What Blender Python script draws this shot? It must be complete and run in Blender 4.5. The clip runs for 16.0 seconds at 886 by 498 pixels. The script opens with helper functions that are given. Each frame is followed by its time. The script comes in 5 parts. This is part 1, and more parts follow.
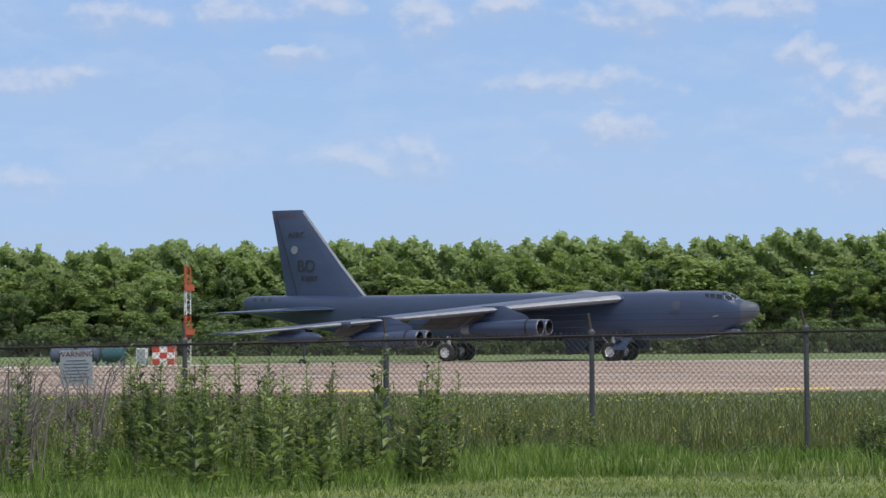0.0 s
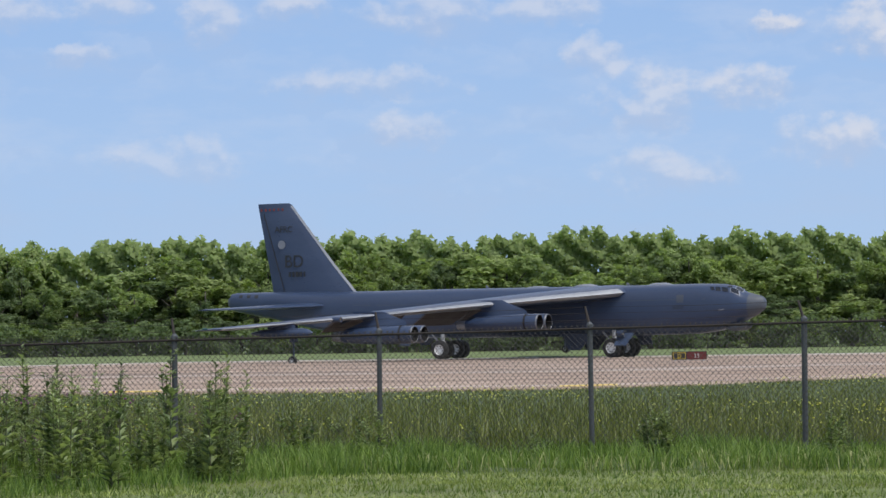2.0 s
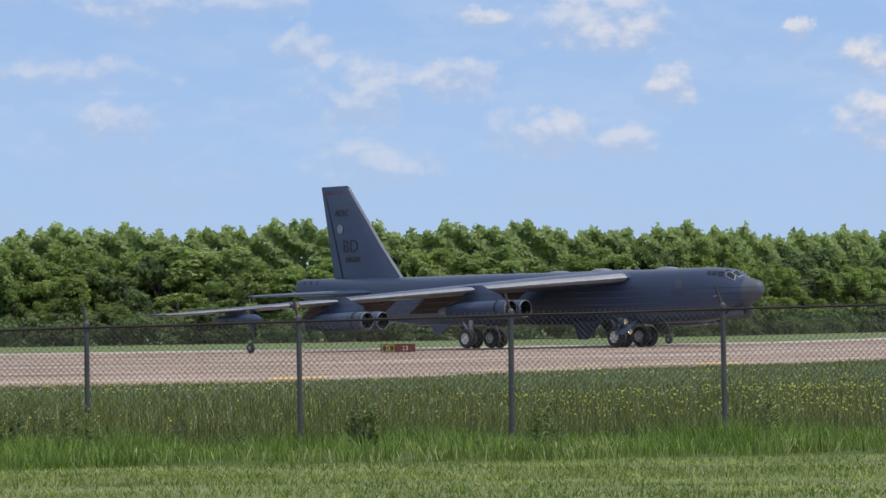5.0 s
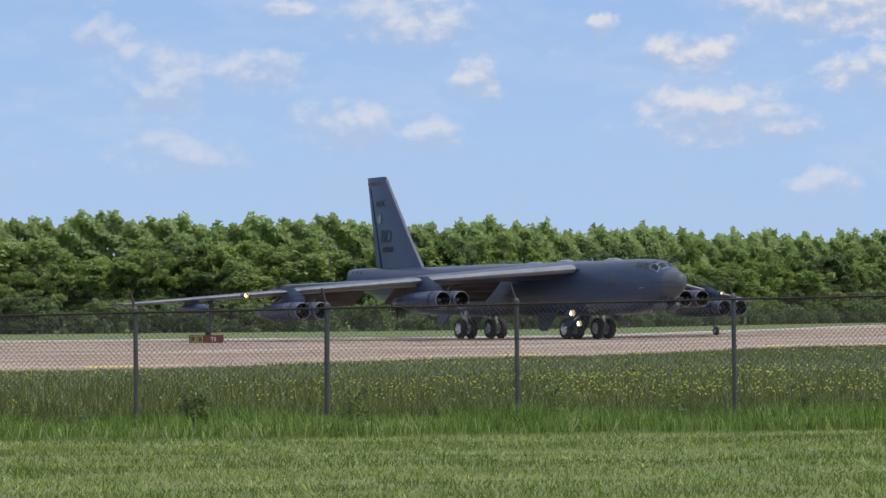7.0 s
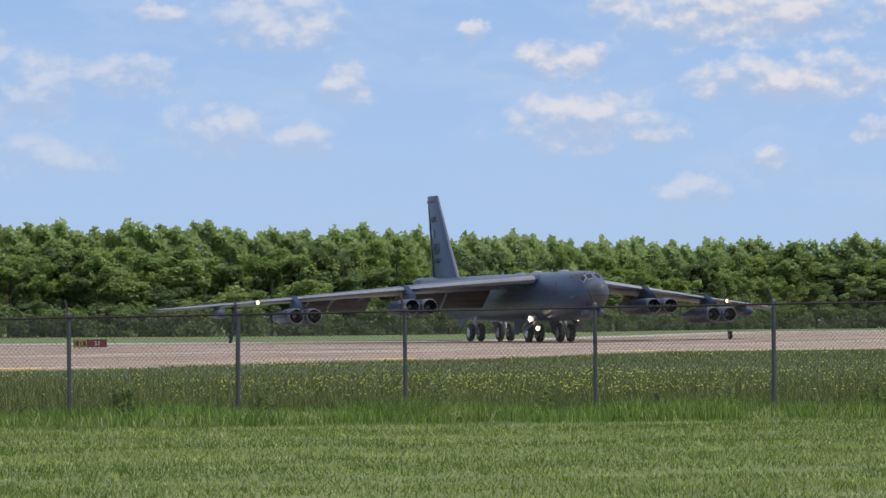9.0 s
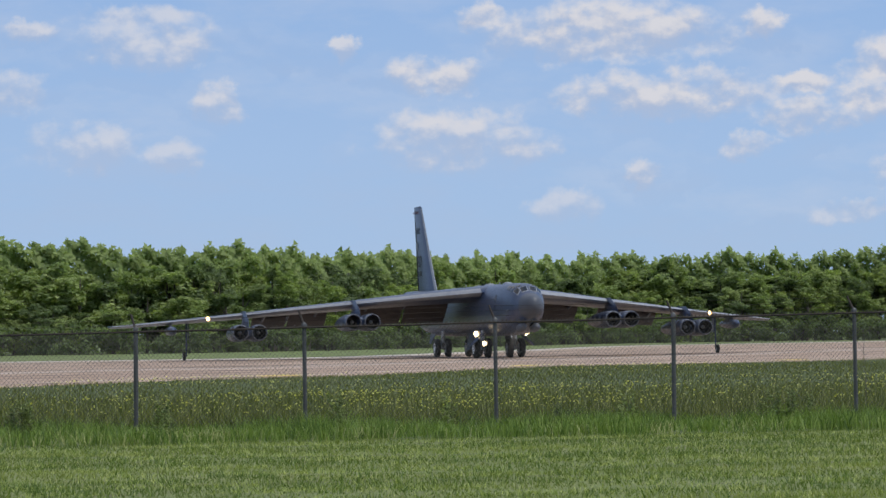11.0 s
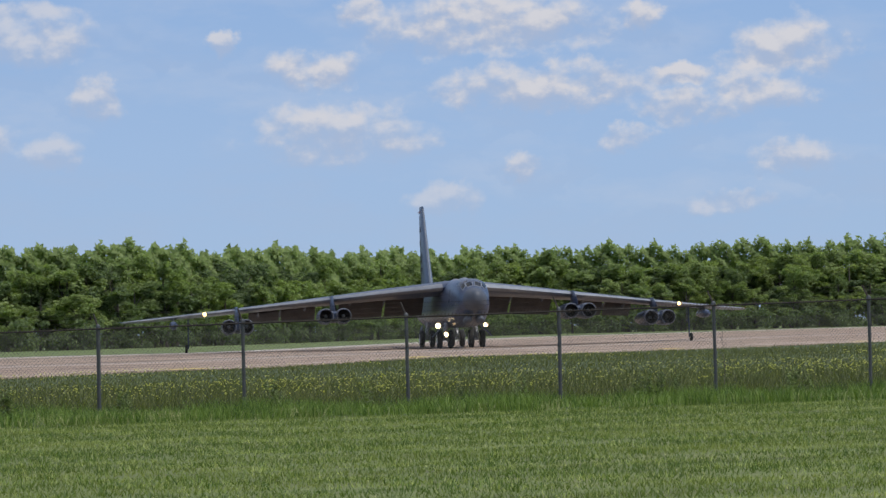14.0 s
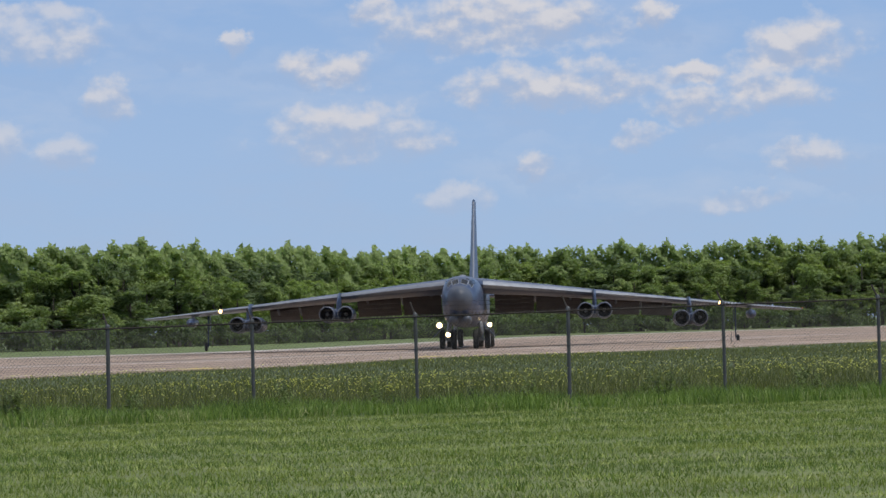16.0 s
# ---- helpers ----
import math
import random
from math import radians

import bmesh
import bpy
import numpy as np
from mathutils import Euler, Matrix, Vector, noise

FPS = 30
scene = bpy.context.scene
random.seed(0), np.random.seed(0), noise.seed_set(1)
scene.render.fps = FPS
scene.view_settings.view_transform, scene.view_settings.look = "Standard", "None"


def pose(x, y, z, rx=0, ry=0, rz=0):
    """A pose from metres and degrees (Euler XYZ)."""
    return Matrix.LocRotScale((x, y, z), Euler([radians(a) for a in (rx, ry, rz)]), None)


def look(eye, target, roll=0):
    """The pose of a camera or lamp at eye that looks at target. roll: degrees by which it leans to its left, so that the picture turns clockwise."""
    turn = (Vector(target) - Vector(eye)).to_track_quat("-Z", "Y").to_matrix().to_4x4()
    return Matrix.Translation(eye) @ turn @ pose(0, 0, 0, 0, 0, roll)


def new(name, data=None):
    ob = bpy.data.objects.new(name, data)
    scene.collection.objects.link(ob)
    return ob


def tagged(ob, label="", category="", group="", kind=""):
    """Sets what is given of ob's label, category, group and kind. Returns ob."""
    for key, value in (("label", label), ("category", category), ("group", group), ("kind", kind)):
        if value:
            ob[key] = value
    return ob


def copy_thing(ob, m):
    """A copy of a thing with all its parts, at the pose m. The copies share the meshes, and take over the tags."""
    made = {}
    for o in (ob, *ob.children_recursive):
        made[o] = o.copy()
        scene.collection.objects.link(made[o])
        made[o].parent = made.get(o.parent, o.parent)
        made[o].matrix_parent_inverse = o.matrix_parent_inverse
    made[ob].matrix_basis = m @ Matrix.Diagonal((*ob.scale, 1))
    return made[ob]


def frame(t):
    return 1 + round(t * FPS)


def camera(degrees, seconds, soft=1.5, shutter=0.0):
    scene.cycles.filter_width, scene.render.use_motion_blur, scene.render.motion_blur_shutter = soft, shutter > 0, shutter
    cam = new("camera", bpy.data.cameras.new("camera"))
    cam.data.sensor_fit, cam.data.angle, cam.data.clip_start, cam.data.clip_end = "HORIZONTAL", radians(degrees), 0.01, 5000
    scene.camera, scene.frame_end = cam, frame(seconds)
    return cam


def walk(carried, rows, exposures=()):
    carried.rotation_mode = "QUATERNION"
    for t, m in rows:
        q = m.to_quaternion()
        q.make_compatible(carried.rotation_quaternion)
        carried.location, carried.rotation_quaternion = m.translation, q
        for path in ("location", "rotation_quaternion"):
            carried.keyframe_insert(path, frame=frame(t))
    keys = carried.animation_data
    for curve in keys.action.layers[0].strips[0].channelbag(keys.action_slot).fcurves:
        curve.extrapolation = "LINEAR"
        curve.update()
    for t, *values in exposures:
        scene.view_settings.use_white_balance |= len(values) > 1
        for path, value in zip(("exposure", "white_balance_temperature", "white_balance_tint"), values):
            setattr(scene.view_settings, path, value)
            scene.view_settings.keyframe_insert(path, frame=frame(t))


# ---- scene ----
# ---- camera and its path: metres, then heading east of north, tilt up and lean in degrees ----
EYE_HEIGHT = 1.78
CAMERA_ROWS = (
    (0, 9.94, -41.56, -8.29, 1.850, 0.34),
    (0.5, 9.96, -41.70, -6.91, 1.801, 0.36),
    (1, 9.97, -41.75, -6.30, 1.425, 0.55),
    (1.5, 9.98, -41.82, -5.32, 1.609, 0.76),
    (2, 9.99, -41.90, -4.00, 1.787, 0.78),
    (2.5, 10.00, -41.94, -3.09, 1.600, 0.68),
    (3, 10.00, -41.97, -2.34, 1.370, 0.82),
    (3.5, 10.00, -41.99, -1.54, 1.395, 0.86),
    (4, 10.00, -42.00, -0.36, 1.460, 0.86),
    (4.5, 10.00, -42.00, 0.85, 1.475, 0.86),
    (5, 10.00, -41.98, 1.88, 1.557, 0.86),
    (5.2, 10.00, -41.97, 2.24, 1.629, 0.86),
    (7.3, 9.46, -47.02, 6.17, 1.341, 0.46),
    (7.5, 9.45, -47.01, 6.31, 1.355, 0.46),
    (8, 9.38, -47.11, 6.94, 1.462, 0.46),
    (8.5, 8.82, -51.04, 7.42, 1.497, 0.40),
    (9, 8.34, -53.12, 8.49, 1.457, 0.32),
    (9.5, 8.18, -52.99, 9.41, 1.573, 0.34),
    (9.7, 8.12, -52.94, 9.74, 1.633, 0.38),
    (11.8, 7.83, -52.62, 11.55, 1.773, 0.90),
    (12, 7.81, -52.60, 11.67, 1.773, 0.92),
    (12.5, 7.17, -55.20, 12.08, 1.666, 0.95),
    (13, 5.66, -61.35, 12.65, 1.820, 1.18),
    (13.5, 5.54, -61.37, 12.96, 1.854, 1.49),
    (14, 5.39, -61.23, 13.49, 1.582, 1.40),
    (14.5, 5.52, -61.35, 13.03, 1.556, 1.40),
    (15, 5.57, -61.39, 12.87, 1.650, 1.40),
    (15.5, 5.59, -61.40, 12.81, 1.672, 1.40),
    (16, 5.46, -61.30, 13.23, 1.579, 1.45),
)


def aim(x, y, heading, tilt, lean):
    h, u = radians(heading), radians(tilt)
    way = Vector((math.sin(h) * math.cos(u), math.cos(h) * math.cos(u), math.sin(u)))
    eye = Vector((x, y, EYE_HEIGHT))
    return look(eye, eye + way * 100, -lean)


cam = camera(17.8, 16.0, soft=1.5)
walk(cam, [(t, aim(*row)) for t, *row in CAMERA_ROWS], exposures=[(0.0, 0.0), (8.5, 0.0), (12.0, -0.17), (16.0, -0.2)])

# ---- daylight ----
SUN_AZ, SUN_EL = radians(130), radians(56)
sun_way = Vector((math.sin(SUN_AZ) * math.cos(SUN_EL), math.cos(SUN_AZ) * math.cos(SUN_EL), math.sin(SUN_EL)))
sun = new("sun", bpy.data.lights.new("sun", "SUN"))
sun.data.energy, sun.data.angle, sun.data.color = 3.0, radians(0.5), (1.0, 0.95, 0.87)
sun.matrix_world = look(sun_way * 100, (0, 0, 0))

# fair-weather clouds: azimuth, height, half width, half height in degrees
CLOUDS_WEST = (
    (-16.86, 3.14, 0.63, 0.34), (-16.74, 5.23, 1.14, 0.34), (-14.71, 6.43, 0.86, 0.34), (-12.55, 6.55, 0.63, 0.29), (-11.29, 5.7, 0.57, 0.21),
    (-10.83, 6.72, 0.74, 0.29), (-9.36, 3.61, 1.32, 0.41), (-8.65, 6.37, 0.57, 0.43), (-6.93, 6.7, 0.69, 0.23), (-5.62, 5.13, 1.54, 0.29),
    (-4.54, 4.23, 0.74, 0.27), (-4.29, 6.56, 1.26, 0.37), (-1.68, 6.57, 1.03, 0.29), (-0.84, 5.65, 0.63, 0.32), (0.33, 4.7, 0.97, 0.55),
    (0.49, 3.28, 1.14, 0.37), (2.17, 4.97, 0.86, 0.37), (2.79, 6.19, 0.46, 0.21), (3.92, 3.86, 0.97, 0.4), (4.97, 6.44, 1.09, 0.23))
CLOUDS_EAST = (
    (5.24, 5.94, 1.26, 0.43), (5.61, 3.61, 0.55, 0.3), (6.55, 4.77, 0.46, 0.34), (9.2, 5.75, 0.32, 0.23), (10.9, 5.22, 0.86, 0.34),
    (11.5, 3.95, 1.5, 0.5), (11.96, 6.45, 0.43, 0.25), (13.58, 2.58, 0.63, 0.3), (14.47, 6.08, 2.06, 0.53),
    (15.09, 3.17, 0.32, 0.23), (15.59, 4.82, 1.89, 0.39), (17.27, 3.74, 0.57, 0.23), (17.62, 6.18, 0.41, 0.27), (18.39, 5.02, 0.63, 0.23),
    (18.43, 4.33, 0.8, 0.32), (19.28, 2.41, 0.8, 0.21), (20.02, 4.59, 0.86, 0.37), (20.5, 5.43, 1.05, 0.53), (20.66, 3.24, 0.74, 0.3))


class Graph:
    """Short hand for node trees."""

    def __init__(self, tree):
        self.tree = tree
        tree.nodes.clear()

    def add(self, kind, *ins, **props):
        node = self.tree.nodes.new(kind)
        if "operation" in props:
            node.operation = props["operation"]
        if "use_clamp" in props:
            node.use_clamp = props["use_clamp"]
        if "interpolation_type" in props:
            node.interpolation_type = props["interpolation_type"]
        if "data_type" in props:
            node.data_type, node.blend_type = props["data_type"], props["blend_type"]
        if "sky_type" in props:
            node.sky_type, node.sun_disc = props["sky_type"], props["sun_disc"]
            node.sun_elevation, node.sun_rotation = props["sun_elevation"], props["sun_rotation"]
            node.air_density, node.dust_density, node.ozone_density = props["air_density"], props["dust_density"], props["ozone_density"]
        for i, value in enumerate(ins):
            if value is not None:
                self.set(node.inputs[i], value)
        return node

    def set(self, socket, value):
        if isinstance(value, bpy.types.Node):
            value = value.outputs[0]
        if isinstance(value, bpy.types.NodeSocket):
            self.tree.links.new(value, socket)
        else:
            socket.default_value = value

    def math(self, op, *ins, clamp=False):
        return self.add("ShaderNodeMath", *ins, operation=op, use_clamp=clamp)

    def vec(self, op, *ins):
        return self.add("ShaderNodeVectorMath", *ins, operation=op)

    def ramp(self, fac, *stops):
        node = self.add("ShaderNodeValToRGB", fac)
        els = node.color_ramp.elements
        while len(els) < len(stops):
            els.new(0.5)
        for el, (p, c) in zip(els, stops):
            el.position, el.color = p, (*c, 1) if len(c) == 3 else c
        return node

    def noise(self, vector, scale, detail=4.0, rough=0.55):
        node = self.add("ShaderNodeTexNoise", vector)
        node.inputs["Scale"].default_value, node.inputs["Detail"].default_value, node.inputs["Roughness"].default_value = scale, detail, rough
        return node

    def mix(self, fac, a, b, blend="MIX"):
        node = self.add("ShaderNodeMix", data_type="RGBA", blend_type=blend)
        self.set(node.inputs[0], fac)
        self.set(node.inputs[6], a)
        self.set(node.inputs[7], b)
        return node.outputs[2]


def make_world():
    world = bpy.data.worlds.new("sky")
    scene.world = world
    world.use_nodes = True
    g = Graph(world.node_tree)
    sky = g.add("ShaderNodeTexSky", sky_type="NISHITA", sun_disc=False, sun_elevation=SUN_EL, sun_rotation=SUN_AZ,
                air_density=1.0, dust_density=0.6, ozone_density=2.0)
    way = g.add("ShaderNodeTexCoord").outputs["Generated"]
    axis = g.add("ShaderNodeSeparateXYZ", way)
    az = g.math("MULTIPLY", g.math("ARCTAN2", axis.outputs[0], axis.outputs[1]), 57.2958)
    el = g.math("MULTIPLY", g.math("ARCSINE", axis.outputs[2]), 57.2958)
    flat = g.add("ShaderNodeCombineXYZ", az, el, 0.0)
    # billows: coarse and fine warps of the sky's own angles
    warp = g.vec("SUBTRACT", g.noise(flat, 1.1, 2).outputs["Color"], (0.5, 0.5, 0.5))
    fine = g.vec("SUBTRACT", g.noise(flat, 4.0, 6, 0.62).outputs["Color"], (0.5, 0.5, 0.5))
    place = g.vec("ADD", g.vec("ADD", flat, g.vec("MULTIPLY", warp, (0.9, 0.5, 0))), g.vec("MULTIPLY", fine, (0.55, 0.42, 0)))
    body = upper = None
    for a, b, w, h in CLOUDS_WEST + CLOUDS_EAST:
        d = g.vec("MULTIPLY", g.vec("SUBTRACT", place, (a, b, 0)), (1 / (w * 1.3), 1 / (h * 1.35), 0))
        rise = g.vec("DOT_PRODUCT", d, (0, 1.1, 0)).outputs["Value"]
        d = g.vec("DOT_PRODUCT", d, d).outputs["Value"]
        top = g.math("SUBTRACT", d, rise)
        body = d if body is None else g.math("SMOOTH_MIN", body, d, 0.25)
        upper = top if upper is None else g.math("SMOOTH_MIN", upper, top, 0.25)
    wisps = g.noise(g.vec("MULTIPLY", flat, (0.35, 1.0, 1)), 0.9, 5, 0.6)
    core = g.add("ShaderNodeMapRange", body, 2.0, 0.0, 0.0, 1.0)
    long = g.vec("MULTIPLY", flat, (0.85, 1.15, 1))
    grain = g.noise(long, 1.5, 7, 0.52)
    above = g.noise(g.vec("ADD", long, (0.04, 0.26, 0)), 1.5, 7, 0.52)
    lumps = g.math("MULTIPLY", g.math("SUBTRACT", grain, 0.5), 1.35)
    thick = g.add("ShaderNodeMapRange", g.math("ADD", core, lumps), 0.40, 1.02, 0.0, 1.0, interpolation_type="SMOOTHSTEP")
    # the cumulus stand denser to the east, thin and streaky to the west
    dense = g.add("ShaderNodeMapRange", az, -3.0, 14.0, 0.40, 0.95)
    dense = g.math("MULTIPLY", dense, g.add("ShaderNodeMapRange", el, 2.2, 4.8, 0.5, 1.0))
    veil = g.add("ShaderNodeMapRange", wisps.outputs[0], 0.42, 0.75, 0.0, 0.26)
    # unseen cloud cover higher up, added to brighten and whiten the fill light
    field = g.noise(g.vec("MULTIPLY", way, (1, 1, 1.6)), 2.6, 7, 0.6)
    high = g.math("MULTIPLY", g.add("ShaderNodeMapRange", field.outputs[0], 0.43, 0.58, 0.0, 0.95), g.add("ShaderNodeMapRange", el, 9.0, 16.0, 0.0, 1.0))
    # sunlit tops, greyer and thinner bases
    crest = g.math("ADD", g.math("SUBTRACT", body, upper), g.math("MULTIPLY", g.math("SUBTRACT", grain, above), 4.0))
    lit = g.add("ShaderNodeMapRange", crest, -0.75, 0.75, 0.0, 1.0, interpolation_type="SMOOTHSTEP")
    dense = g.math("MULTIPLY", dense, g.math("ADD", g.math("MULTIPLY", lit, 0.45), 0.60))
    cover = g.math("ADD", g.math("ADD", g.math("MULTIPLY", thick, dense), veil), high, clamp=True)
    # sky colour grows paler and hazier towards the ground
    low = g.ramp(g.math("DIVIDE", el, 12.0), (0.0, LOW_SKY[0]), (0.3, LOW_SKY[1]), (0.62, LOW_SKY[2]), (1.0, LOW_SKY[3]))
    low = g.vec("SCALE", low)
    low.inputs["Scale"].default_value = 10.0
    rise = g.add("ShaderNodeMapRange", el, 10.0, 40.0, 0.0, 1.0, interpolation_type="SMOOTHSTEP")
    dome = g.vec("SCALE", sky)
    dome.inputs["Scale"].default_value = 1.95
    clear = g.mix(rise.outputs[0], low.outputs[0], dome.outputs[0])
    tone = g.mix(lit.outputs[0], (CLOUD[0] * 0.66, CLOUD[1] * 0.74, CLOUD[2] * 0.88, 1), (*CLOUD, 1))
    out = g.mix(cover, clear, tone)
    back = g.add("ShaderNodeBackground", out, SKY_STRENGTH)
    g.add("ShaderNodeOutputWorld", back)


LOW_SKY = ((0.43, 0.585, 0.81), (0.39, 0.56, 0.835), (0.315, 0.495, 0.815), (0.255, 0.435, 0.79))
CLOUD, SKY_STRENGTH = (7.3, 7.35, 7.95), 0.1
make_world()


# ---- materials ----
def surface(name, low, high, scale=3.0, rough=0.6, metal=0.0, bump=0.15, fine=30.0, translucent=0.0, island=0.0, coords="Object", stain=0.0, span=(0.3, 0.7), stretch=(1, 1, 1)):
    """Two colours mixed by coarse and fine noise, with fine relief; island: how far single leaves or blades differ."""
    m = bpy.data.materials.new(name)
    m.use_nodes = True
    g = Graph(m.node_tree)
    at = g.vec("MULTIPLY", g.add("ShaderNodeTexCoord").outputs[coords], stretch)
    coarse, small = g.noise(at, scale, 4), g.noise(at, fine, 5, 0.65)
    fac = g.math("ADD", g.math("MULTIPLY", coarse, 0.65), g.math("MULTIPLY", small, 0.35))
    if island:
        rand = g.add("ShaderNodeNewGeometry").outputs["Random Per Island"]
        fac = g.math("ADD", g.math("MULTIPLY", fac, 1 - island), g.math("MULTIPLY", rand, island))
        tint = g.add("ShaderNodeObjectInfo").outputs["Random"]
        fac = g.math("ADD", fac, g.math("MULTIPLY", g.math("SUBTRACT", tint, 0.5), 0.22))
    col = g.ramp(fac, (span[0], low), (span[1], high))
    col = col.outputs[0]
    if stain:
        worn = g.add("ShaderNodeMapRange", g.noise(at, scale * 0.35, 6, 0.7).outputs[0], 0.5, 0.72, 0.0, stain)
        col = g.mix(worn, col, (low[0] * 0.45, low[1] * 0.45, low[2] * 0.45, 1))
    b = g.add("ShaderNodeBsdfPrincipled")
    g.set(b.inputs["Base Color"], col)
    g.set(b.inputs["Roughness"], g.add("ShaderNodeMapRange", small.outputs[0], 0.3, 0.7, max(rough - 0.08, 0.02), min(rough + 0.1, 1.0)))
    b.inputs["Metallic"].default_value = metal
    if bump:
        rel = g.add("ShaderNodeBump")
        rel.inputs["Strength"].default_value, rel.inputs["Distance"].default_value = bump, 0.02
        g.set(rel.inputs["Height"], small.outputs[0])
        g.set(b.inputs["Normal"], rel)
    end = b.outputs[0]
    if translucent:
        t = g.add("ShaderNodeBsdfTranslucent", g.mix(1.0, col, (1.0, 1.1, 0.5, 1), "MULTIPLY"))
        end = g.add("ShaderNodeMixShader", translucent, end, t).outputs[0]
    g.add("ShaderNodeOutputMaterial", end)
    return m


def glowing(name, colour, strength):
    m = bpy.data.materials.new(name)
    m.use_nodes = True
    g = Graph(m.node_tree)
    g.add("ShaderNodeOutputMaterial", g.add("ShaderNodeEmission", (*colour, 1), strength))
    return m


PAINT = surface("gunship_grey_paint", (0.026, 0.044, 0.090), (0.043, 0.067, 0.124), 0.35, 0.34, 0.0, 0.05, 7, stain=0.25, stretch=(0.5, 1, 2))
PAINT_PALE = surface("pale_grey_paint", (0.17, 0.19, 0.225), (0.25, 0.27, 0.31), 0.8, 0.4, 0.0, 0.04, 9)
LIP = surface("worn_inlet_lip", (0.12, 0.13, 0.15), (0.19, 0.20, 0.225), 0.8, 0.4, 0.0, 0.04, 9)
RADOME = surface("radome_paint", (0.055, 0.068, 0.090), (0.085, 0.098, 0.122), 0.6, 0.55, 0.0, 0.04, 9)
DOOR_BLUE = surface("dark_blue_door_paint", (0.018, 0.028, 0.055), (0.03, 0.045, 0.08), 1.0, 0.5, 0.0, 0.04, 9)
FLAP = surface("flap_underside", (0.075, 0.066, 0.062), (0.15, 0.13, 0.12), 0.8, 0.6, 0.0, 0.05, 12, stain=0.3)
# bare metal of the nozzles, also the painted sun glint on leading edges
METAL_AND_GLINT = surface("bare_metal", (0.22, 0.235, 0.26), (0.34, 0.355, 0.38), 1.5, 0.48, 0.35, 0.04, 20)
STEEL = surface("gear_steel", (0.30, 0.31, 0.32), (0.45, 0.46, 0.47), 3.0, 0.45, 0.3, 0.05, 20)
# near black: the shade inside the engine openings is put into this colour
SHADE_DARK = surface("dark_interior", (0.008, 0.008, 0.009), (0.02, 0.02, 0.022), 3.0, 0.6, 0.2, 0.0, 20)
TYRE = surface("tyre_rubber", (0.012, 0.012, 0.013), (0.03, 0.03, 0.031), 4.0, 0.8, 0.0, 0.2, 40)
RIM = surface("white_wheel_rim", (0.62, 0.63, 0.64), (0.78, 0.79, 0.79), 4.0, 0.45, 0.1, 0.05, 30)
GLASS = surface("cockpit_glass", (0.01, 0.012, 0.016), (0.02, 0.025, 0.03), 1.0, 0.08, 0.0, 0.0, 10)
MARK = surface("black_marking_paint", (0.015, 0.017, 0.02), (0.03, 0.032, 0.036), 2.0, 0.5, 0.0, 0.0, 20)
RED = surface("red_paint", (0.42, 0.035, 0.02), (0.58, 0.06, 0.035), 1.5, 0.5, 0.0, 0.05, 20)
FLASH = surface("faded_red_flash", (0.16, 0.03, 0.028), (0.22, 0.045, 0.04), 1.5, 0.5, 0.0, 0.05, 20)
ORANGE = surface("tower_orange_paint", (0.40, 0.085, 0.045), (0.52, 0.12, 0.06), 1.5, 0.5, 0.0, 0.05, 20)
WHITE = surface("white_paint", (0.66, 0.66, 0.64), (0.8, 0.8, 0.78), 1.5, 0.5, 0.0, 0.05, 20, stain=0.15)
TEAL = surface("teal_paint", (0.015, 0.07, 0.08), (0.025, 0.10, 0.11), 1.5, 0.5, 0.0, 0.05, 20)
SLATE = surface("slate_blue_paint", (0.05, 0.075, 0.11), (0.08, 0.11, 0.15), 1.5, 0.5, 0.0, 0.05, 20)
LAMP = glowing("landing_lamp", (1.0, 0.74, 0.40), 8.0)
LAMP_SMALL = glowing("wing_lamp", (1.0, 0.62, 0.26), 6.0)
GALV = surface("weathered_galvanised_steel", (0.062, 0.070, 0.077), (0.125, 0.133, 0.140), 3.0, 0.6, 0.4, 0.1, 40, stain=0.3)
WIRE = surface("dull_fence_wire", (0.040, 0.038, 0.034), (0.08, 0.076, 0.068), 2.0, 0.7, 0.1, 0.0, 40)
RUST = surface("rusty_barbed_wire", (0.022, 0.018, 0.016), (0.045, 0.036, 0.03), 4.0, 0.8, 0.3, 0.1, 60)
YELLOW = surface("yellow_pavement_paint", (0.58, 0.40, 0.04), (0.75, 0.55, 0.09), 1.2, 0.7, 0.0, 0.1, 14, coords="Object", stain=0.3)
LINE = surface("white_pavement_paint", (0.55, 0.53, 0.50), (0.74, 0.72, 0.69), 0.8, 0.7, 0.0, 0.1, 14, stain=0.3)
SIGN_BLACK = surface("sign_black", (0.012, 0.012, 0.012), (0.022, 0.022, 0.022), 2.0, 0.5, 0.0, 0.0, 20)
SIGN_RED = surface("sign_red", (0.085, 0.009, 0.008), (0.13, 0.014, 0.012), 2.0, 0.45, 0.0, 0.0, 20)
SIGN_WHITE = surface("sign_white", (0.42, 0.43, 0.42), (0.55, 0.56, 0.55), 2.0, 0.5, 0.0, 0.0, 20)
SIGN_YELLOW = surface("sign_yellow", (0.5, 0.36, 0.03), (0.62, 0.46, 0.05), 2.0, 0.5, 0.0, 0.0, 20)
BOARD = surface("weathered_white_board", (0.24, 0.27, 0.29), (0.35, 0.38, 0.39), 3.0, 0.5, 0.0, 0.05, 30, stain=0.2)
LEAF = surface("broad_leaf", (0.172, 0.232, 0.092), (0.345, 0.43, 0.182), 0.22, 0.85, 0.0, 0.0, 2.0, translucent=0.55, island=0.45, coords="Object")
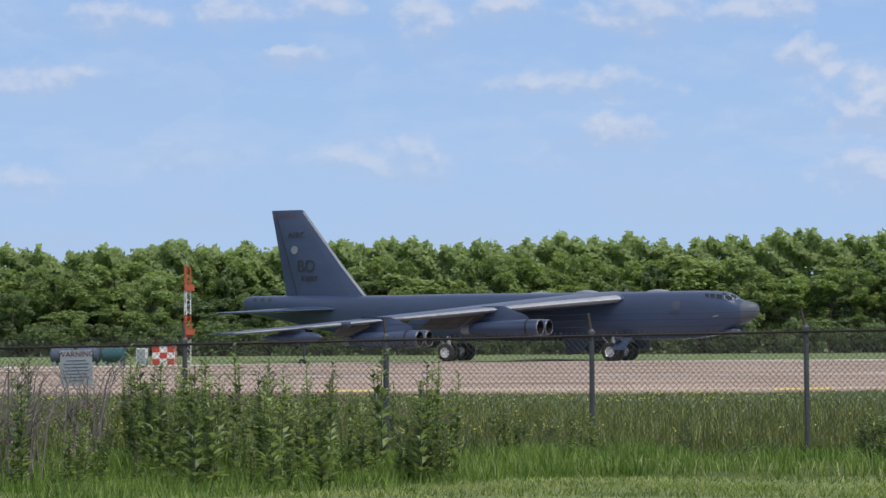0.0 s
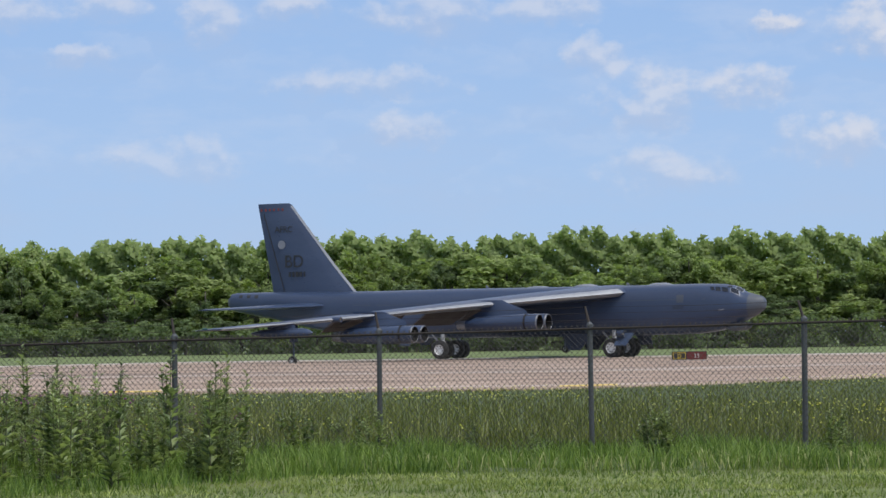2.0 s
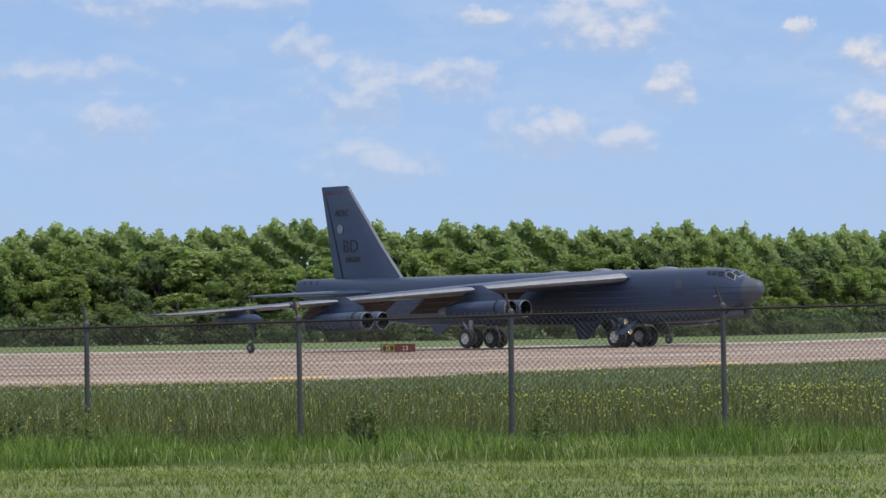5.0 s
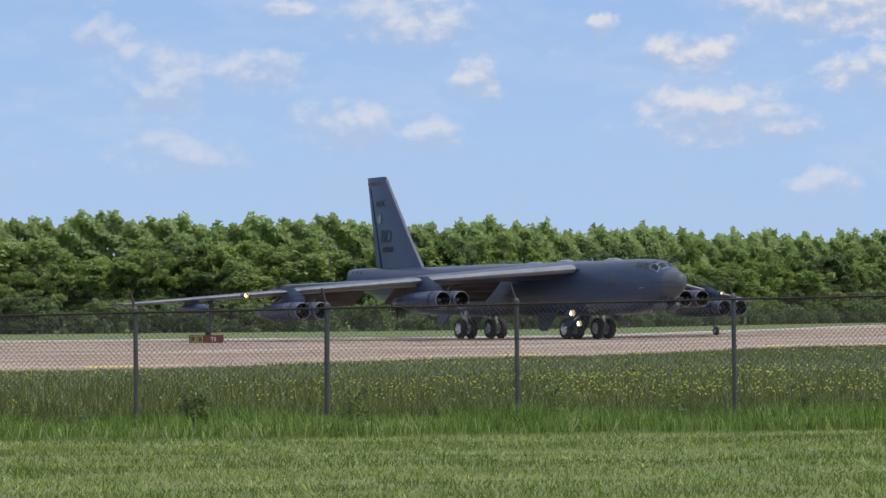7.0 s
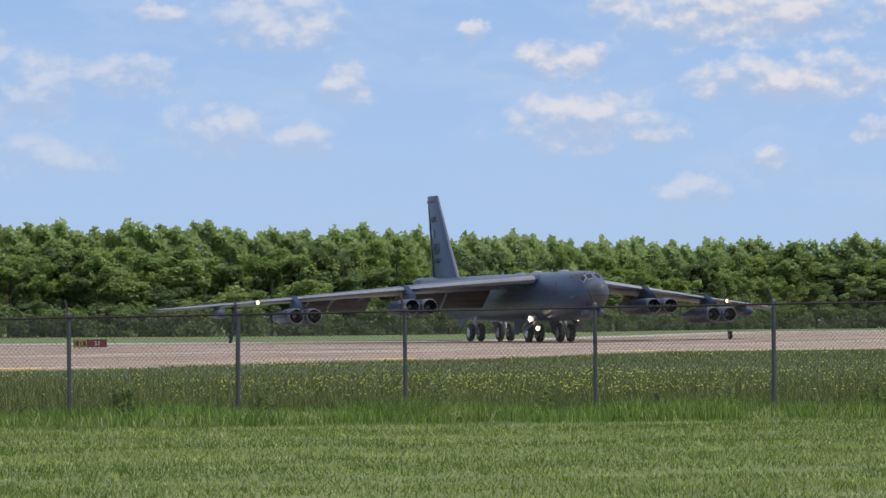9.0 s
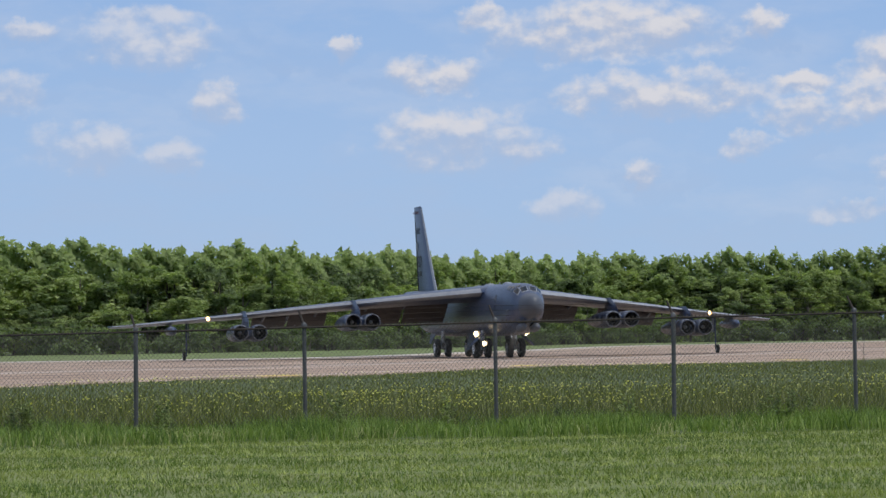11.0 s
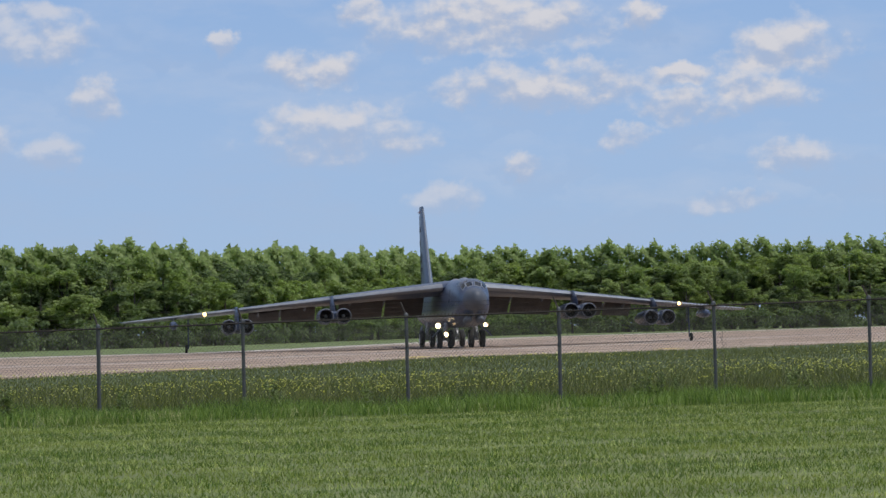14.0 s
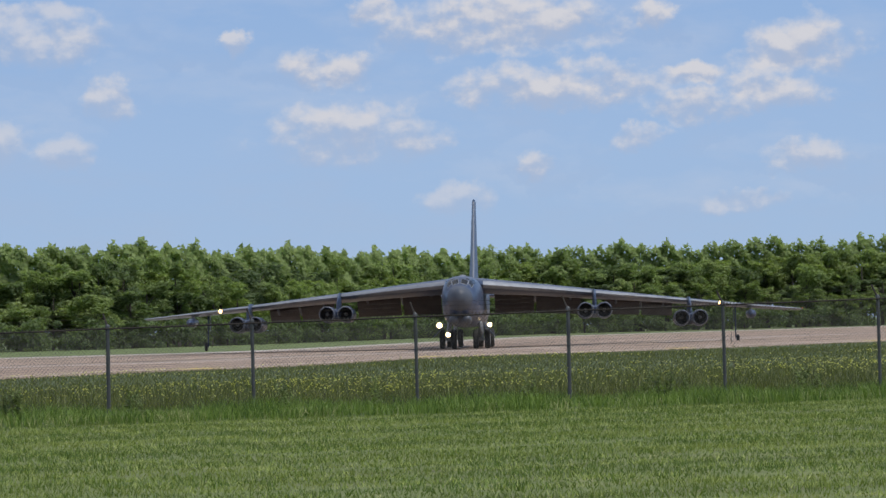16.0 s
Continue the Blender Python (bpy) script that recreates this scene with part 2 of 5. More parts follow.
LEAF_DARK = surface("dark_broad_leaf", (0.106, 0.151, 0.073), (0.218, 0.288, 0.134), 0.22, 0.85, 0.0, 0.0, 2.0, translucent=0.55, island=0.45)
LEAF_PALE = surface("pale_broad_leaf", (0.193, 0.25, 0.094), (0.375, 0.455, 0.187), 0.22, 0.85, 0.0, 0.0, 2.0, translucent=0.55, island=0.45)
BARK = surface("bark", (0.05, 0.042, 0.034), (0.13, 0.115, 0.095), 2.0, 0.9, 0.0, 0.5, 14, stretch=(1, 1, 0.25))
TALL = surface("tall_grass", (0.055, 0.115, 0.017), (0.215, 0.31, 0.06), 0.5, 0.6, 0.0, 0.0, 3.0, translucent=0.35, island=0.5)
MEADOW = surface("meadow_grass", (0.058, 0.081, 0.010), (0.174, 0.194, 0.029), 0.09, 0.6, 0.0, 0.0, 0.8, translucent=0.3, island=0.45, stretch=(0.5, 1.4, 1))
STRAW = surface("straw_blades", (0.22, 0.25, 0.09), (0.42, 0.43, 0.2), 0.4, 0.7, 0.0, 0.0, 3.0, translucent=0.25, island=0.5)
LAWN = surface("mown_blades", (0.10, 0.155, 0.022), (0.30, 0.34, 0.085), 0.5, 0.6, 0.0, 0.0, 1.4, translucent=0.4, island=0.08, span=(0.41, 0.58), stretch=(0.16, 1.0, 1))
WEED_LEAF = surface("weed_leaf", (0.07, 0.11, 0.045), (0.40, 0.47, 0.24), 2.0, 0.55, 0.0, 0.0, 8.0, translucent=0.4, island=0.5)
WEED_STEM = surface("weed_stem", (0.05, 0.06, 0.025), (0.11, 0.11, 0.05), 3.0, 0.7, 0.0, 0.0, 20)
DRY = surface("dry_stalk", (0.075, 0.064, 0.056), (0.21, 0.185, 0.165), 3.0, 0.85, 0.0, 0.0, 20, island=0.3)
SHOULDER = surface("pale_shoulder_concrete", (0.34, 0.275, 0.225), (0.46, 0.39, 0.33), 0.15, 0.85, 0.0, 0.1, 3.0, stretch=(0.2, 1, 1))
PALE_LAWN = surface("pale_mown_blades", (0.22, 0.30, 0.07), (0.44, 0.48, 0.17), 0.6, 0.6, 0.0, 0.0, 3.0, translucent=0.35, island=0.35, stretch=(0.3, 1.5, 1))
PETAL = surface("yellow_petal", (0.90, 0.84, 0.22), (0.96, 0.93, 0.48), 3.0, 0.5, 0.0, 0.0, 20, translucent=0.4, island=0.4)
PURPLE = surface("purple_flower", (0.11, 0.03, 0.09), (0.20, 0.07, 0.16), 3.0, 0.6, 0.0, 0.0, 20)


def ground_material():
    m = bpy.data.materials.new("soil_and_thatch")
    m.use_nodes = True
    g = Graph(m.node_tree)
    at = g.add("ShaderNodeTexCoord").outputs["Object"]
    axis = g.add("ShaderNodeSeparateXYZ", at)
    long = g.vec("MULTIPLY", at, (0.25, 1.6, 1))
    swath, clump, grit = g.noise(long, 0.45, 4), g.noise(at, 2.2, 5, 0.65), g.noise(at, 22, 5, 0.7)
    fac = g.math("ADD", g.math("MULTIPLY", swath, 0.45), g.math("ADD", g.math("MULTIPLY", clump, 0.35), g.math("MULTIPLY", grit, 0.2)))
    lawn = g.ramp(fac, (0.36, (0.11, 0.10, 0.045)), (0.5, (0.13, 0.17, 0.045)), (0.64, (0.22, 0.22, 0.09)))
    wild = g.ramp(fac, (0.36, (0.03, 0.05, 0.012)), (0.64, (0.085, 0.12, 0.03)))
    far = g.ramp(fac, (0.36, (0.085, 0.125, 0.03)), (0.64, (0.16, 0.205, 0.065)))
    edge = g.math("GREATER_THAN", g.math("ADD", axis.outputs[1], g.math("MULTIPLY", clump, 0.8)), -4.4)
    beyond = g.math("GREATER_THAN", axis.outputs[1], 140.0)
    col = g.mix(beyond, g.mix(edge, lawn.outputs[0], wild.outputs[0]), far.outputs[0])
    b = g.add("ShaderNodeBsdfPrincipled", col)
    b.inputs["Roughness"].default_value = 0.9
    rel = g.add("ShaderNodeBump")
    rel.inputs["Strength"].default_value, rel.inputs["Distance"].default_value = 0.6, 0.05
    g.set(rel.inputs["Height"], g.math("ADD", clump, g.math("MULTIPLY", grit, 0.4)))
    g.set(b.inputs["Normal"], rel)
    g.add("ShaderNodeOutputMaterial", b)
    return m


def runway_material():
    m = bpy.data.materials.new("runway_concrete")
    m.use_nodes = True
    g = Graph(m.node_tree)
    at = g.add("ShaderNodeTexCoord").outputs["Object"]
    long = g.vec("MULTIPLY", at, (0.05, 1.0, 1))
    lanes, patch, grit = g.noise(long, 0.16, 4, 0.6), g.noise(at, 0.12, 5, 0.6), g.noise(at, 9, 4, 0.7)
    fac = g.math("ADD", g.math("MULTIPLY", lanes, 0.55), g.math("ADD", g.math("MULTIPLY", patch, 0.3), g.math("MULTIPLY", grit, 0.15)))
    col = g.ramp(fac, (0.41, (0.19, 0.128, 0.088)), (0.5, (0.34, 0.245, 0.178)), (0.59, (0.47, 0.365, 0.285)))
    b = g.add("ShaderNodeBsdfPrincipled", col)
    b.inputs["Roughness"].default_value = 0.85
    rel = g.add("ShaderNodeBump")
    rel.inputs["Strength"].default_value, rel.inputs["Distance"].default_value = 0.2, 0.02
    g.set(rel.inputs["Height"], grit)
    g.set(b.inputs["Normal"], rel)
    g.add("ShaderNodeOutputMaterial", b)
    return m


GROUND, RUNWAY = ground_material(), runway_material()
SEAM = surface("tar_seam", (0.05, 0.045, 0.043), (0.10, 0.09, 0.085), 0.4, 0.8, 0.0, 0.1, 6)


# ---- mesh helpers ----
def mesh_of(name, verts, faces, mats, smooth=False, which=None):
    me = bpy.data.meshes.new(name)
    me.from_pydata([tuple(v) for v in verts], [], [tuple(f) for f in faces])
    for mat in mats if isinstance(mats, (list, tuple)) else [mats]:
        me.materials.append(mat)
    if which is not None:
        me.polygons.foreach_set("material_index", which)
    me.polygons.foreach_set("use_smooth", [smooth] * len(me.polygons))
    me.update()
    return me


def quick_mesh(name, verts, faces, mats, which=None):
    """A big mesh of triangles or quads from arrays."""
    me = bpy.data.meshes.new(name)
    n, k = faces.shape
    me.vertices.add(len(verts))
    me.vertices.foreach_set("co", np.ascontiguousarray(verts, dtype=np.float32).ravel())
    me.loops.add(n * k)
    me.loops.foreach_set("vertex_index", np.ascontiguousarray(faces, dtype=np.int32).ravel())
    me.polygons.add(n)
    me.polygons.foreach_set("loop_start", np.arange(0, n * k, k, dtype=np.int32))
    for mat in mats if isinstance(mats, (list, tuple)) else [mats]:
        me.materials.append(mat)
    if which is not None:
        me.polygons.foreach_set("material_index", np.asarray(which, dtype=np.int32))
    me.update(calc_edges=True)
    me.validate()
    return me


def thing(name, label, category, group="", kind="", m=None):
    ob = tagged(new(name), label, category, group, kind)
    ob.empty_display_size = 0.2
    if m is not None:
        ob.matrix_basis = m
    return ob


def part(name, me, parent=None, label="", m=None):
    ob = new(name, me)
    if parent is not None:
        ob.parent = parent
    if m is not None:
        ob.matrix_basis = m
    if label:
        tagged(ob, label)
    return ob


def smooth_by_angle(me, degrees=38):
    bm = bmesh.new()
    bm.from_mesh(me)
    bmesh.ops.recalc_face_normals(bm, faces=bm.faces)
    for f in bm.faces:
        f.smooth = True
    for e in bm.edges:
        if len(e.link_faces) == 2 and e.calc_face_angle(0) > radians(degrees):
            e.smooth = False
    bm.to_mesh(me)
    bm.free()
    return me


def loft(name, rings, mats, cap=True, which=None):
    n = len(rings[0])
    verts = [v for r in rings for v in r]
    faces = [(i * n + j, i * n + (j + 1) % n, (i + 1) * n + (j + 1) % n, (i + 1) * n + j) for i in range(len(rings) - 1) for j in range(n)]
    if cap:
        faces += [tuple(range(n))[::-1], tuple((len(rings) - 1) * n + j for j in range(n))]
    me = mesh_of(name, verts, faces, mats)
    if which is not None:
        for p in me.polygons:
            p.material_index = which(p.center)
    return smooth_by_angle(me)


def ring_x(x, cy, cz, ry, rz, n=20, power=2.0):
    out = []
    for i in range(n):
        a = 2 * math.pi * i / n
        c, s = math.cos(a), math.sin(a)
        out.append((x, cy + ry * math.copysign(abs(c) ** (2 / power), c), cz + rz * math.copysign(abs(s) ** (2 / power), s)))
    return out


def box(name, size, at, mats, bevel=0.01, m=None):
    bm = bmesh.new()
    bmesh.ops.create_cube(bm, size=1.0)
    bmesh.ops.scale(bm, vec=size, verts=bm.verts)
    if bevel:
        bmesh.ops.bevel(bm, geom=bm.edges[:], offset=min(bevel, min(size) * 0.4), segments=2, affect="EDGES")
    if m is not None:
        bmesh.ops.transform(bm, matrix=m, verts=bm.verts)
    bmesh.ops.translate(bm, vec=at, verts=bm.verts)
    me = bpy.data.meshes.new(name)
    bm.to_mesh(me)
    bm.free()
    me.materials.append(mats)
    return me


def tube(name, pts, radii, mats, n=8):
    """A round bar through points, with a radius at each."""
    rings = []
    pts = [Vector(p) for p in pts]
    for i, p in enumerate(pts):
        d = (pts[min(i + 1, len(pts) - 1)] - pts[max(i - 1, 0)]).normalized()
        a = d.orthogonal().normalized()
        b = d.cross(a)
        r = radii[i] if isinstance(radii, (list, tuple)) else radii
        rings.append([p + a * (r * math.cos(2 * math.pi * k / n)) + b * (r * math.sin(2 * math.pi * k / n)) for k in range(n)])
    for i in range(1, len(rings)):  # keep the rings untwisted
        best = min(range(n), key=lambda k: (rings[i][k] - rings[i - 1][0]).length)
        rings[i] = rings[i][best:] + rings[i][:best]
    return loft(name, rings, mats)


def turned(name, profile, mats, n=28, which=None):
    """A closed lathe round the local Y axis: profile of (y, radius)."""
    rings = [[(r * math.cos(2 * math.pi * k / n), y, r * math.sin(2 * math.pi * k / n)) for k in range(n)] for y, r in profile]
    return loft(name, rings, mats, True, which)


def lettering(name, text, height, mats, depth=0.004):
    """Words as a mesh that lies in XZ and faces -Y, its lower middle at the origin."""
    curve = bpy.data.curves.new(name, "FONT")
    curve.body, curve.size, curve.align_x, curve.extrude = text, height / 0.72, "CENTER", depth
    ob = bpy.data.objects.new(name, curve)
    scene.collection.objects.link(ob)
    me = bpy.data.meshes.new_from_object(ob.evaluated_get(bpy.context.evaluated_depsgraph_get()))
    bpy.data.objects.remove(ob)
    me.transform(pose(0, 0, 0, 90))
    me.materials.clear()
    me.materials.append(mats)
    return me


# ---- ground, runway and its paint ----
def near_edge(x):
    return 51 + 21 * smooth((x - 5) / 20) + 30 * smooth((x - 24) / 24) + 50 * smooth((x - 44) / 80)


def far_edge(x):
    return 158 + 34 * smooth((x + 50) / 26) + 40 * smooth((x - 40) / 30) + 100 * smooth((x - 56) / 60) + 70 * smooth((x - 90) / 120)


def smooth(v):
    v = min(max(v, 0.0), 1.0)
    return v * v * (3 - 2 * v)


def build_ground():
    far = [-3500, -900, -300, -120, -60] + [i * 4.0 for i in range(-11, 30)] + [150, 250, 600, 1500, 3500]
    verts = [(x, y, 0.0) for y in far for x in far]
    n = len(far)
    faces = [(j * n + i, j * n + i + 1, (j + 1) * n + i + 1, (j + 1) * n + i) for j in range(n - 1) for i in range(n - 1)]
    tagged(new("ground", mesh_of("ground", verts, faces, GROUND)), "wide flat airfield ground under mown and wild grass", "ground", kind="structure")
    xs = list(range(-300, -40, 20)) + list(range(-40, 140, 4)) + list(range(140, 420, 20))
    top = [(x, near_edge(x), 0.03) for x in xs] + [(x, far_edge(x), 0.03) for x in xs]
    k = len(xs)
    low = [(x, y + (-0.25 if i < k else 0.25), -0.05) for i, (x, y, z) in enumerate(top)]
    faces = [(i, i + 1, k + i + 1, k + i) for i in range(k - 1)]
    faces += [(2 * k + i, 2 * k + i + 1, i + 1, i) for i in range(k - 1)] + [(k + i, k + i + 1, 3 * k + i + 1, 3 * k + i) for i in range(k - 1)]
    runway = tagged(new("runway", mesh_of("runway", top + low, faces, RUNWAY)), "broad pale pinkish concrete runway with tar seams", "runway", kind="structure")

    def stripe(name, mats, f, width, x0, x1, step=4, z=0.036):
        n = max(int((x1 - x0) / step), 1)
        at = [x0 + (x1 - x0) * i / n for i in range(n + 1)]
        v = [(x, f(x) - width / 2, z) for x in at] + [(x, f(x) + width / 2, z) for x in at]
        return part(name, mesh_of(name, v, [(i, i + 1, n + 2 + i, n + 1 + i) for i in range(n)], mats), runway)

    between = lambda w: (lambda x: near_edge(x) * (1 - w) + far_edge(x) * w)
    stripe("shoulder", SHOULDER, lambda x: far_edge(x) - 8.0, 16.0, -200, 260, z=0.034)
    stripe("shoulder", SHOULDER, between(0.33), 6.0, -120, 200, z=0.034)
    for w, width in ((0.14, 0.5), (0.22, 0.7), (0.40, 2.0), (0.56, 0.9), (0.63, 1.2), (0.80, 2.2)):
        stripe("seam", SEAM, between(w), width, -120, 180)
    stripe("edge_line", LINE, lambda x: far_edge(x) - 4.0, 2.6, -160, 220, z=0.037)
    stripe("edge_line", LINE, lambda x: near_edge(x) + 6.0, 0.35, -60, 160, z=0.037)
    for i, x in enumerate((-23.5, -7.7, 8.1, 25.5, 43, 62, 82)):
        stripe("yellow_mark", YELLOW, lambda v: near_edge(v) + 4.6, 2.6, x - 1.0, x + 1.0, 0.5, z=0.04)
    # skid-darkened lanes where wheels run
    for w in (0.70, 0.74):
        stripe("rubber_lane", SEAM, between(w), 0.35, -40, 90, z=0.0375)


build_ground()


# ---- the airplane: x = 20 - station from the nose, y to its left, z up from the tarmac ----
def st(s):
    return 20.0 - s


BODY = ((0.18, 0.08, 3.86, 4.14), (0.23, 0.24, 3.66, 4.34), (0.42, 0.46, 3.46, 4.54), (0.85, 0.74, 3.16, 4.66), (1.40, 0.96, 2.90, 4.80), (1.8, 1.07, 2.72, 4.91), (2.1, 1.15, 2.60, 5.10),
        (2.45, 1.24, 2.43, 5.32), (2.9, 1.31, 2.24, 5.45), (3.6, 1.39, 2.03, 5.54), (4.6, 1.45, 1.86, 5.59), (5.6, 1.5, 1.76, 5.61), (8.0, 1.52, 1.7, 5.60), (11.0, 1.53, 1.68, 5.59), (16, 1.53, 1.66, 5.60), (22, 1.53, 1.66, 5.61),
        (28, 1.52, 1.68, 5.64), (34, 1.5, 1.75, 5.60), (37.5, 1.42, 2.05, 5.62), (41, 1.24, 2.7, 5.66), (44.5, 1.02, 3.45, 5.72), (48.1, 0.78, 4.08, 5.70), (48.5, 0.70, 4.2, 5.64))


def body_at(s):
    for a, b in zip(BODY, BODY[1:]):
        if s <= b[0]:
            f = (s - a[0]) / (b[0] - a[0])
            return [p + (q - p) * f for p, q in zip(a, b)][1:]
    return BODY[-1][1:]


def skin(s, angle, out=0.0):
    """A point on the fuselage's skin; angle 0 is its left side, 90 its top, 180 its right side."""
    w, lo, hi = body_at(s)
    power = 2.0 + 0.9 * smooth(s / 6.0)
    c, d = math.cos(radians(angle)), math.sin(radians(angle))
    ry, rz = w + out, (hi - lo) / 2 + out
    return Vector((st(s), ry * math.copysign(abs(c) ** (2 / power), c), (hi + lo) / 2 + rz * math.copysign(abs(d) ** (2 / power), d)))


def skin_patch(name, s0, s1, a0, a1, mats, out=0.012, n=4, lean=0.0):
    v = [skin(s0 + (s1 - s0) * i / n + lean * j / n, a0 + (a1 - a0) * j / n, out) for i in range(n + 1) for j in range(n + 1)]
    v += [skin(s0 + (s1 - s0) * i / n + lean * j / n, a0 + (a1 - a0) * j / n, out - 0.05) for i in range(n + 1) for j in range(n + 1)]
    m, o = n + 1, (n + 1) ** 2
    f = [(i * m + j, i * m + j + 1, (i + 1) * m + j + 1, (i + 1) * m + j) for i in range(n) for j in range(n)]
    rim = [j for j in range(m)] + [i * m + n for i in range(1, m)] + [n * m + j for j in range(n - 1, -1, -1)] + [i * m for i in range(n - 1, 0, -1)]
    f += [(rim[k], rim[(k + 1) % len(rim)], rim[(k + 1) % len(rim)] + o, rim[k] + o) for k in range(len(rim))]
    return smooth_by_angle(mesh_of(name, v, f, mats))


WING = ((0.0, 10.4, 10.6, 5.12, 0.13), (1.5, 11.5, 9.9, 5.02, 0.13), (6.0, 14.8, 8.6, 4.68, 0.12), (10.3, 18.0, 7.5, 4.30, 0.11), (14.5, 21.05, 6.4, 3.94, 0.10),
        (18.2, 23.8, 5.5, 3.60, 0.095), (22.6, 27.0, 4.5, 3.22, 0.09), (26.5, 29.9, 3.6, 2.90, 0.085), (28.0, 31.2, 2.7, 2.80, 0.075), (28.25, 32.0, 1.4, 2.78, 0.05))


def wing_at(y):
    y = abs(y)
    for a, b in zip(WING, WING[1:]):
        if y <= b[0]:
            f = (y - a[0]) / (b[0] - a[0])
            return [p + (q - p) * f for p, q in zip(a, b)][1:]
    return WING[-1][1:]


FOIL = ((1.0, 0.0), (0.85, 0.16), (0.65, 0.34), (0.42, 0.5), (0.22, 0.47), (0.08, 0.32), (0.02, 0.15), (0.0, 0.0), (0.02, -0.13), (0.08, -0.24), (0.22, -0.36), (0.42, -0.4), (0.65, -0.26), (0.85, -0.1))


def foil(y, le, chord, z, t, twist=0.0):
    return [(st(le + c * chord), y, z + h * t * chord - c * chord * twist) for c, h in FOIL]


def build_wing(plane, side):
    name = "wing"
    rings = [foil(side * y, le, ch, z, t, 0.045) for y, le, ch, z, t in WING]
    wing = part(name, loft(name, rings, PAINT), plane)
    # pale strip: the sun's brightness on the leading edge, put into the colour
    lead = []
    for y, le, ch, z, t in WING[1:-1]:
        lead.append([(st(le + c * ch - 0.014), side * y, z + h * t * ch * 1.04 - c * ch * 0.045) for c, h in ((0.05, 0.26), (0.02, 0.16), (0.0, 0.0), (0.02, -0.14), (0.05, -0.2))])
    part("leading_edge", loft("leading_edge", lead, METAL_AND_GLINT, False), wing)
    # lowered flaps in four runs with tracks
    for y0, y1 in ((2.2, 5.4), (5.6, 9.3), (11.3, 14.2), (14.4, 17.0)):
        ring = []
        for y in (y0, y1):
            le, ch, z, t = wing_at(y)
            x0, z0 = st(le + ch * 0.90), z - ch * 0.045 * 0.95 - 0.12
            fc = 0.30 * ch
            dx, dz = -math.cos(radians(34)) * fc, -math.sin(radians(34)) * fc
            ring.append([(x0, side * y, z0 + 0.1), (x0 + dx * 0.5 + 0.06, side * y, z0 + dz * 0.5 + 0.14), (x0 + dx, side * y, z0 + dz), (x0 + dx * 0.5, side * y, z0 + dz * 0.5 - 0.08), (x0, side * y, z0 - 0.1)])
        part("flap", loft("flap", ring, FLAP), wing)
    for y in (3.0, 5.5, 8.4, 12.2, 14.3, 16.2):
        le, ch, z, t = wing_at(y)
        pts = [(st(le + ch * 0.72), side * y, z - 0.35), (st(le + ch * 0.95), side * y, z - 0.62), (st(le + ch * 1.12), side * y, z - 1.05)]
        part("flap_track", tube("flap_track", pts, [0.05, 0.13, 0.06], PAINT, 8), wing)
    # landing lamp in the leading edge
    le, ch, z, t = wing_at(20.9)
    # added hood round the lamp, screens its glow from the side
    can = [ring_x(st(le + d), side * 20.9, z - 0.02, r, r, 18) for d, r in ((0.3, 0.2), (-0.42, 0.2), (-0.42, 0.18), (0.0, 0.17))]
    part("lamp_can", loft("lamp_can", can, PAINT, False), wing)
    glass = [ring_x(st(le + d), side * 20.9, z - 0.02, r, r, 18) for d, r in ((0.0, 0.17), (-0.08, 0.15), (-0.12, 0.03))]
    part("wing_lamp", loft("wing_lamp", glass, LAMP_SMALL), wing, "lit amber landing lamp")
    part("tip_lamp", tube("tip_lamp", [(st(32.3), side * 28.2, 2.83), (st(32.7), side * 28.3, 2.83)], 0.06, RED if side > 0 else TEAL, 8), wing)
    return wing


